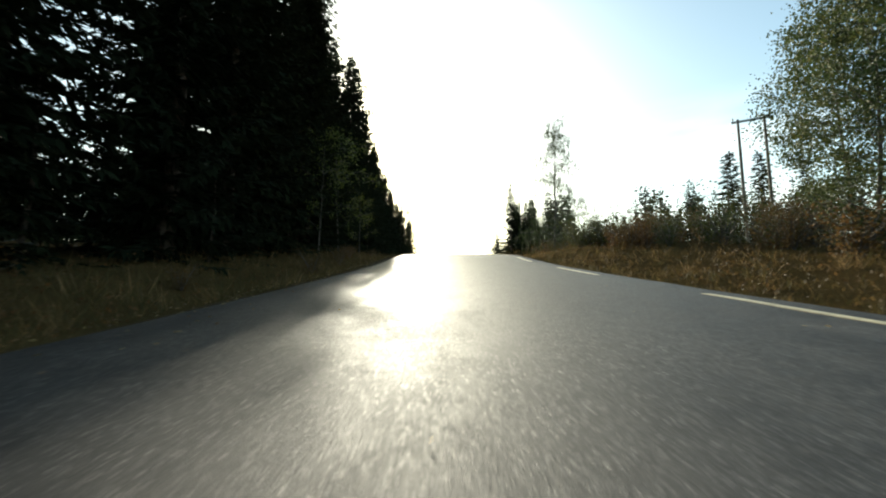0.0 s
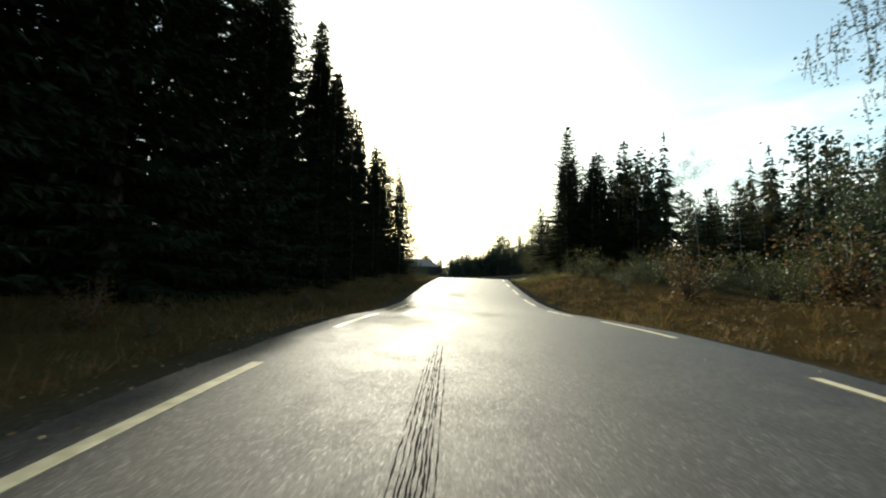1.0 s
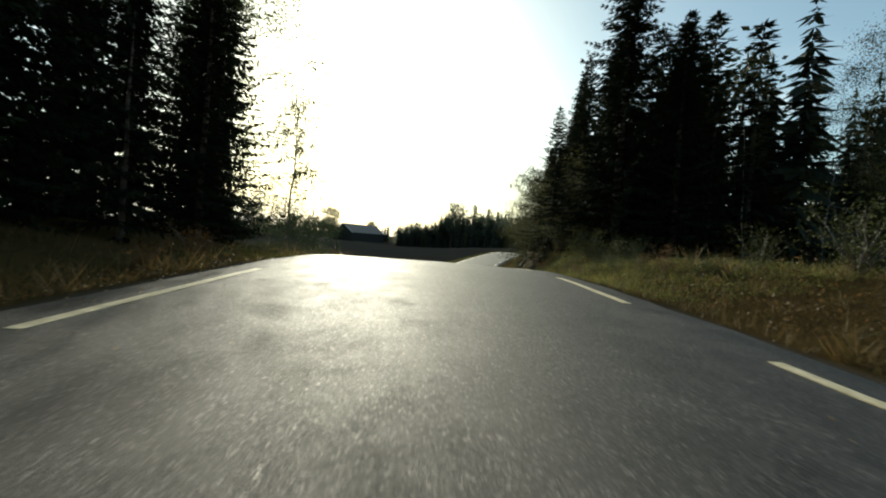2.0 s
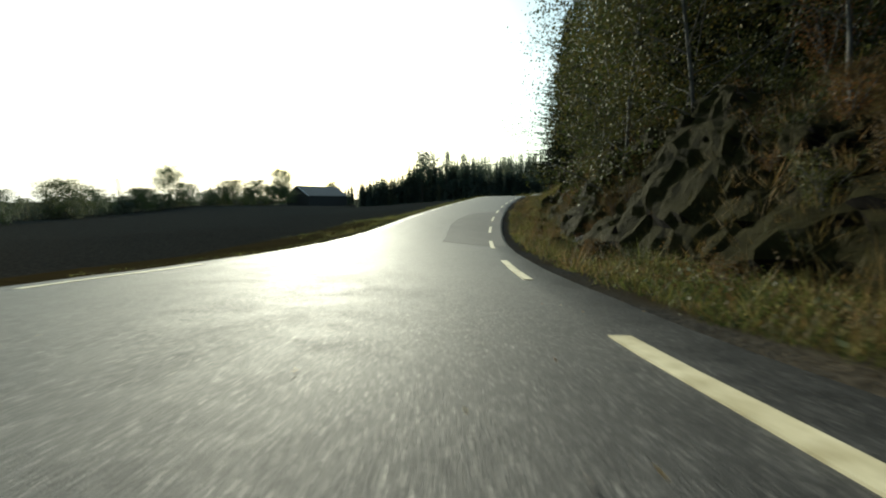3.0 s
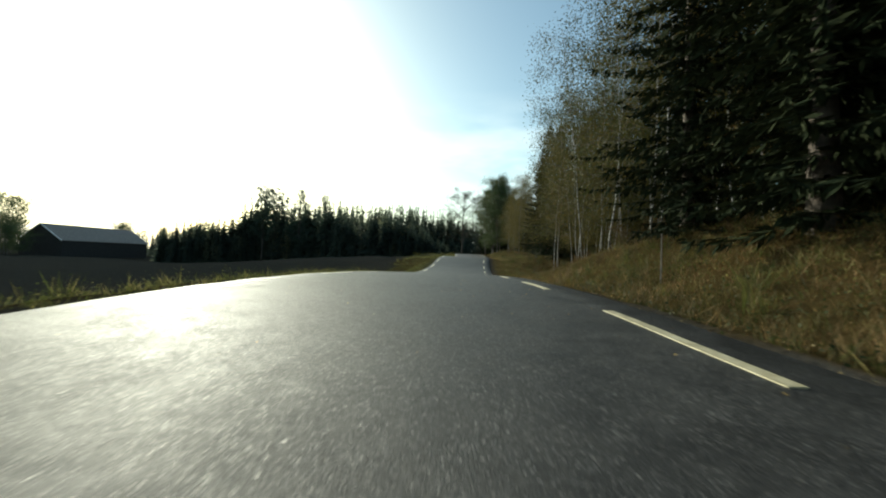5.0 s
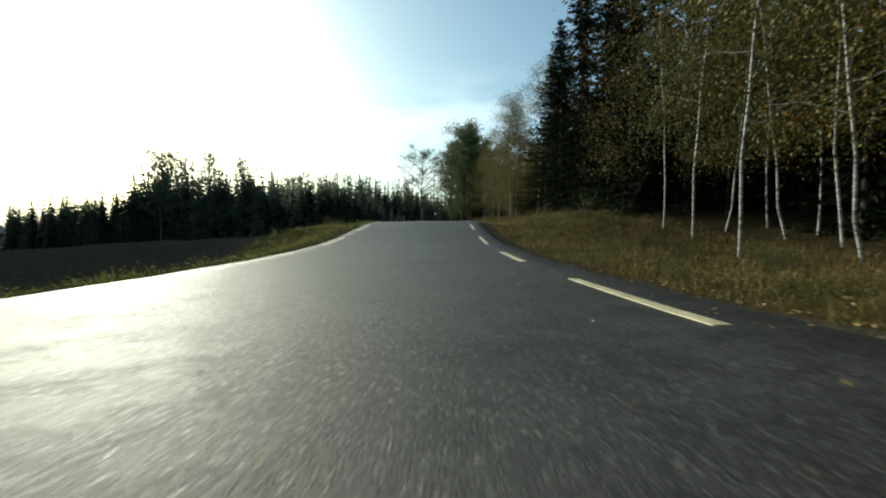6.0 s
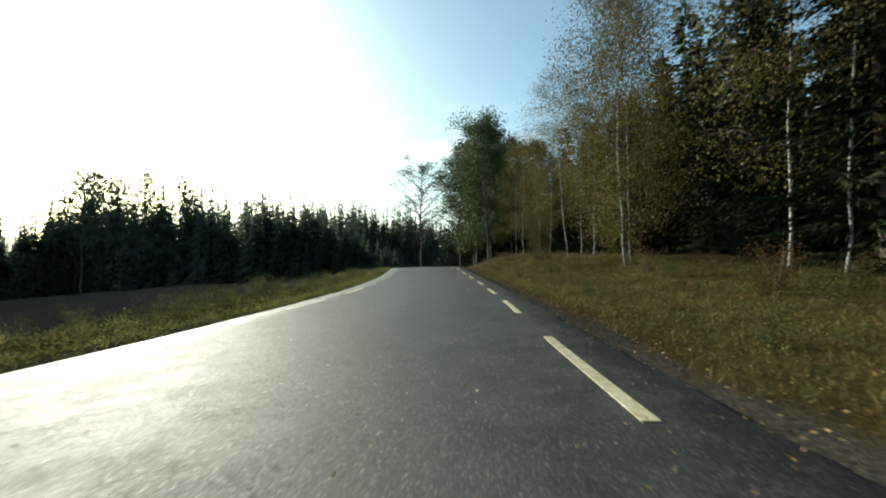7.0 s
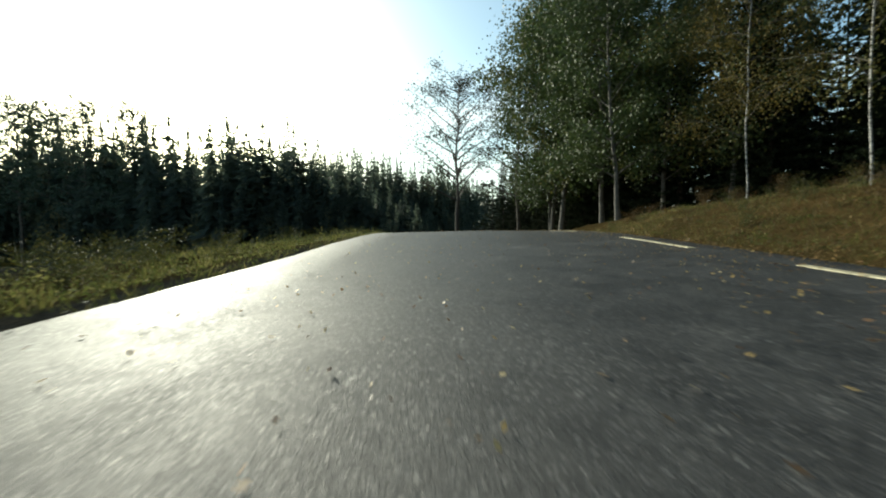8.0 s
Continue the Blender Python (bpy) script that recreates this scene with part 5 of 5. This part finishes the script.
FIELD_EDGE = ((-6, 284, 10), (2, 276, 13.0), (14, 270, 15.5), (25, 275, 24), (36, 262, 22.5), (46, 250, 21.5), (58, 236, 18.2), (65, 228, 15.0), (70, 224, 9), (74, 221, 5))
HILL = ((45, 290, 23), (70, 290, 27), (95, 295, 29), (120, 302, 27), (150, 315, 24), (200, 340, 21))
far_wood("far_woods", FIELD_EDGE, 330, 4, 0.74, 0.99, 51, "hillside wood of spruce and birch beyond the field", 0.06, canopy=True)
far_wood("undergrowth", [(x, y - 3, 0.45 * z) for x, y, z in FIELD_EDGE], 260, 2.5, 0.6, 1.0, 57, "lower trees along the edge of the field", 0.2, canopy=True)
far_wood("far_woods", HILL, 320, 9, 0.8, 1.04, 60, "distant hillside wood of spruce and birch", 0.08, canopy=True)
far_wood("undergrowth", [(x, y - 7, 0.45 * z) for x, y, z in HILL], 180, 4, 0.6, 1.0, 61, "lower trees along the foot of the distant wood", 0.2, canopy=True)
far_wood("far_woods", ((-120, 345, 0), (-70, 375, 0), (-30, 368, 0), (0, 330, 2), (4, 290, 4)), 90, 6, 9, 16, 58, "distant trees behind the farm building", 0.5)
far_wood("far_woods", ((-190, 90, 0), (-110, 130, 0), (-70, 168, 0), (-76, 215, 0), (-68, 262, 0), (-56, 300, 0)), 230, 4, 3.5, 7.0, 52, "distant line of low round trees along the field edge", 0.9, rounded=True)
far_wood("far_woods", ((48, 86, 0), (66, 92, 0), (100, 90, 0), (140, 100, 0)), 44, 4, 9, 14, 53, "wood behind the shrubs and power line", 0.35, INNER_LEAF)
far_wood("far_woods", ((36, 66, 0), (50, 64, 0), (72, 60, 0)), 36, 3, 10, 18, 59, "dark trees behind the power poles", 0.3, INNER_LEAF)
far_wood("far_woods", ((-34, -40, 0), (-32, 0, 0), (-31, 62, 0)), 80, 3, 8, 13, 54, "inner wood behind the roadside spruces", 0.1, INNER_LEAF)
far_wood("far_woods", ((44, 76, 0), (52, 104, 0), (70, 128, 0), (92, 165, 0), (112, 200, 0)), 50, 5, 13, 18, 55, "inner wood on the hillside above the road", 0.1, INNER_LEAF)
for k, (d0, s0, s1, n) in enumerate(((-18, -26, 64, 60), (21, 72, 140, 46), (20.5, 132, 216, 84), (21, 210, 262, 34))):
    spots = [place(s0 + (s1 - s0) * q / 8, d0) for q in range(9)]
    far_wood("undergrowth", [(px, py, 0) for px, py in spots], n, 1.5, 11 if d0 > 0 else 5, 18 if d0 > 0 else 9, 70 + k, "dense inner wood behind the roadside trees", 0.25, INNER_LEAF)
for n, (x, y, h, wide) in enumerate(((-61, 150, 6, 1.3), (-66.7, 173, 8.2, 1.35), (-70.5, 188, 6.5, 1.1), (-69.9, 206.5, 7.2, 1.3), (-71.8, 226, 14.2, 0.75), (-74, 214, 7, 1.2), (-69, 232, 8.6, 1.1), (-64.6, 242.5, 6.5, 1.4), (-60.3, 255, 10.7, 1.15), (-63, 251, 8, 1.2), (-57, 262, 8, 1.3), (-54, 267.5, 11.5, 0.85), (-51.7, 300, 19.6, 0.75), (-56, 290, 10, 1.2), (-47, 290, 9, 1.2), (-58, 318, 13, 0.8), (-30, 338, 15, 0.7))):
    tree = plant("field_tree", BROAD[n % 3], BOTH, x, y, n * 2.1, h / 10, "full round leafy tree at the edge of the field", "tree", "field trees")
    tree.scale = (wide * h / 10, wide * h / 10, h / 10)
spruce(-69.3, 195.3, 10, "slim dark spruce among the field trees", "field spruces", True)


# ---- power line on twin poles ----
def pole_pair(x, y, turn, h):
    ob = new("power_pole")
    ob.matrix_basis = Matrix.LocRotScale((x, y, height_at(x, y)), Euler((0, 0, turn)), (1, 1, 1))
    for side in (-1.05, 1.05):
        v, f = tube(np.array([[side, 0, -0.5], [side, 0, h * 0.5], [side, 0, h]]), np.array([0.16, 0.14, 0.11]), 10)
        under("pole", mesh_of("pole", v, f, TIMBER, True), ob)
    part("crossarm", box_bm(bmesh.new(), -1.6, -0.09, h - 0.35, 1.6, 0.09, h - 0.15, 0.015), STEEL, ob, "galvanised steel crossarm")
    for px in (-1.45, 0, 1.45):
        v, f = tube(np.array([[px, 0, h - 0.16], [px, 0, h], [px, 0, h + 0.03], [px, 0, h + 0.2]]), np.array([0.03, 0.05, 0.075, 0.04]), 8)
        under("insulator", mesh_of("insulator", v, f, CERAMIC, True), ob, "brown ceramic insulator")
    return tagged(ob, "twin timber power poles with a steel crossarm", "power pole")


pole_pair(30.0, 35.0, -0.5, 16.4 - height_at(30.0, 35.0))


# ---- farm buildings past the field ----
def barn(x, y, turn, length, width, wall_h, rise):
    ob = new("barn")
    ob.matrix_basis = Matrix.LocRotScale((x, y, height_at(x, y) - 0.2), Euler((0, 0, turn)), (1, 1, 1))
    a, b = length / 2, width / 2
    v = np.array([[-a, -b, 0], [a, -b, 0], [a, b, 0], [-a, b, 0], [-a, -b, wall_h], [a, -b, wall_h], [a, b, wall_h], [-a, b, wall_h], [-a, 0, wall_h + rise], [a, 0, wall_h + rise]])
    me = bpy.data.meshes.new("wall")
    me.from_pydata(v.tolist(), [], [(0, 1, 5, 4), (2, 3, 7, 6), (1, 2, 6, 9, 5), (3, 0, 4, 8, 7)])
    me.materials.append(SHADED_BOARDS)
    under("wall", me, ob, "board walls with the shade below the eaves in their colour")
    for sgn in (-1, 1):
        bm = bmesh.new()
        slope = math.hypot(b + 0.4, rise)
        box_bm(bm, -a - 0.4, 0, -0.06, a + 0.4, slope + 0.1, 0.06)
        bmesh.ops.rotate(bm, verts=bm.verts, cent=(0, 0, 0), matrix=Matrix.Rotation(-math.atan2(rise, b), 3, "X"))
        if sgn < 0:
            bmesh.ops.rotate(bm, verts=bm.verts, cent=(0, 0, 0), matrix=Matrix.Rotation(math.pi, 3, "Z"))
        bmesh.ops.translate(bm, verts=bm.verts, vec=(0, 0, wall_h + rise + 0.08))
        part("roof", bm, ROOFING, ob, "grey metal roof slope")
        for end in (-1, 1):
            bm = bmesh.new()
            box_bm(bm, end * (a + 0.43) - 0.09, 0, -0.2, end * (a + 0.43) + 0.09, slope + 0.12, 0.12)
            bmesh.ops.rotate(bm, verts=bm.verts, cent=(0, 0, 0), matrix=Matrix.Rotation(-math.atan2(rise, b), 3, "X"))
            if sgn < 0:
                bmesh.ops.rotate(bm, verts=bm.verts, cent=(0, 0, 0), matrix=Matrix.Rotation(math.pi, 3, "Z"))
            bmesh.ops.translate(bm, verts=bm.verts, vec=(0, 0, wall_h + rise + 0.08))
            part("bargeboard", bm, WHITE_WOOD, ob, "white painted bargeboard")
    return tagged(ob, "long dark farm building with a grey-brown roof", "barn")


barn(-35.1, 317.4, 0.97, 33, 17.2, 2.6 - height_at(-35.1, 317.4), 5.6)


def plank_box(x, y, turn, high):
    """A low roadside box of dark red boards with a white rail along its top."""
    ob = new("plank_box")
    ob.matrix_basis = Matrix.LocRotScale((x, y, height_at(x, y) - 0.05), Euler((0, 0.0, turn)), (1, 1, 1))
    rise = high / 4
    for side in (-0.2, 0.2):
        for n in range(4):
            part("board", box_bm(bmesh.new(), -0.62, side - 0.014, 0.01 + n * rise, 0.62, side + 0.014, n * rise + rise, 0.005), RED_WOOD, ob)
    for end in (-0.605, 0.605):
        part("end_board", box_bm(bmesh.new(), end - 0.014, -0.184, 0.02, end + 0.014, 0.184, high, 0.005), RED_WOOD, ob)
    part("lid", box_bm(bmesh.new(), -0.63, -0.183, high + 0.002, 0.63, 0.183, high + 0.02, 0.004), RED_WOOD, ob)
    for side in (-0.21, 0.21):
        part("top_rail", box_bm(bmesh.new(), -0.66, side - 0.025, high + 0.002, 0.66, side + 0.025, high + 0.035, 0.006), WHITE_WOOD, ob, "white painted rail along the top edge")
    return tagged(ob, "low dark red board box with white top rail on the verge", "box")


plank_box(-3.8, 69.75, math.radians(83), 0.56 - height_at(-3.8, 69.75))


# ---- small things on and beside the road ----
def snow_stake(x, y, h, lean):
    ob = new("marker_stake")
    ob.matrix_basis = Matrix.LocRotScale((x, y, height_at(x, y) - 0.1), Euler((lean, 0.04, 0)), (1, 1, 1))
    v, f = tube(np.array([[0, 0, 0], [0.02, 0, h * 0.6], [0.03, 0, h]]), np.array([0.022, 0.018, 0.012]), 6)
    under("stick", mesh_of("stick", v, f, TIMBER), ob)
    return tagged(ob, "thin leaning wooden marker stake in the verge", "stake")


snow_stake(12.4, 89.0, 1.3, 0.05)
snow_stake(*place(133, 5.2), 1.2, -0.04)

# cracks and seams in the asphalt
def crack(s0, s1, d0, d1, seed, width=0.009, jag=0.012, wander=0.05):
    r = np.random.default_rng(seed)
    n = max(6, int((s1 - s0) / 0.05))
    s = np.linspace(s0, s1, n)
    drift = np.cumsum(r.normal(0, 1, n)) / math.sqrt(n)
    d = np.linspace(d0, d1, n) + wander * drift + jag * r.normal(0, 1, n)
    w = width * np.clip(r.normal(0.9, 0.6, n), 0.12, 2.2)
    w[[0, -1]] = 0.002
    ribbon("crack", s, d, w, 0.0025, CRACK, road, "dark jagged crack in the asphalt")


crack(62.4, 65.6, 0.8, 0.52, 1, 0.008)
crack(62.9, 64.4, 0.68, 0.62, 2, 0.007)
for n in range(9):
    crack(26.0 + 0.15 * (n % 3), 28.9 + 0.3 * (n % 4), -0.99 + 0.022 * n, -0.98 + 0.02 * n, 10 + n, 0.007, 0.002, 0.008)

# a newer, darker repair on the right lane, with an open seam along its edge
seam_s = np.linspace(87.0, 104.0, 130)
seam_d = np.interp(seam_s, (87, 88.5, 90.6, 94.5, 95.7, 98.8, 102, 104), (2.4, 0.9, 0.8, 0.55, 0.5, 0.56, 0.8, 2.6)) + np.cumsum(np.random.default_rng(9).normal(0, 0.015, 130)) * 0.7 + np.random.default_rng(19).normal(0, 0.014, 130)
half_w = (EDGE - 0.06 - seam_d) / 2
ribbon("asphalt_repair", seam_s, seam_d + half_w, 2 * half_w, 0.006, REPAIR, road, "darker smoother strip of newer asphalt", 8)
ribbon("crack", seam_s[14:84], seam_d[14:84], 0.005 + 0.004 * np.sin(seam_s[14:84] * 7) * np.sin(seam_s[14:84] * 23), 0.007, CRACK, road, "open seam along the newer asphalt")


def litter(s0, s1, count, seed, lane=1, big=1.0):
    r = np.random.default_rng(seed)
    s = r.uniform(s0, s1, count)
    d = lane * np.where(r.random(count) < (0.5 if lane > 0 else 0.9), EDGE - np.abs(r.normal(0, 1.1 if lane > 0 else 0.35, count)), r.uniform(-EDGE, EDGE, count))
    d = np.clip(d, -EDGE, EDGE)
    x, y, z = road_top(s, d)
    b = np.stack([x, y, z + 0.008], 1)
    a = r.uniform(0, 6.283, count)
    w = unit(np.c_[np.cos(a), np.sin(a), r.uniform(0.05, 0.9, count)])
    sd = unit(np.cross(w, np.array([0, 0, 1.0]) + r.normal(0, 0.25, (count, 3))))
    size = r.uniform(0.008, 0.021, count) * big
    v, f = kites(b, w, sd, size * 1.5, size * 0.85)
    return tagged(new("fallen_leaves", mesh_of("fallen_leaves", v, f, FALLEN)), "yellow and brown fallen leaves on the asphalt", "leaves", kind="stuff")


litter(128, 168, 1000, 61)
litter(166, 188, 2600, 62)
litter(186, 216, 6500, 65, big=1.25)
litter(-5, 130, 700, 63)
litter(-5, 64, 1500, 64, -1)


def verge_litter(s0, s1, d0, d1, count, seed):
    r = np.random.default_rng(seed)
    x, y, _ = road_at(r.uniform(s0, s1, count), d0 + (d1 - d0) * r.random(count) ** 1.3)
    b = np.stack([x, y, ground_height(x, y) + r.uniform(0.01, 0.06, count)], 1)
    w = unit(r.normal(0, 1, (count, 3)) * np.array([1, 1, 0.35]))
    sd = unit(np.cross(w, np.array([0, 0, 1.0]) + r.normal(0, 0.4, (count, 3))))
    size = r.uniform(0.011, 0.028, count)
    return tagged(new("fallen_leaves", mesh_of("fallen_leaves", *kites(b, w, sd, size * 1.3, size), FALLEN)), "brown and yellow fallen leaves on the verge", "leaves", kind="stuff")


verge_litter(150, 214, 2.9, 6.0, 8500, 91)
verge_litter(100, 150, 2.95, 5.0, 2500, 93)
verge_litter(-4, 62, -2.95, -4.6, 2500, 92)
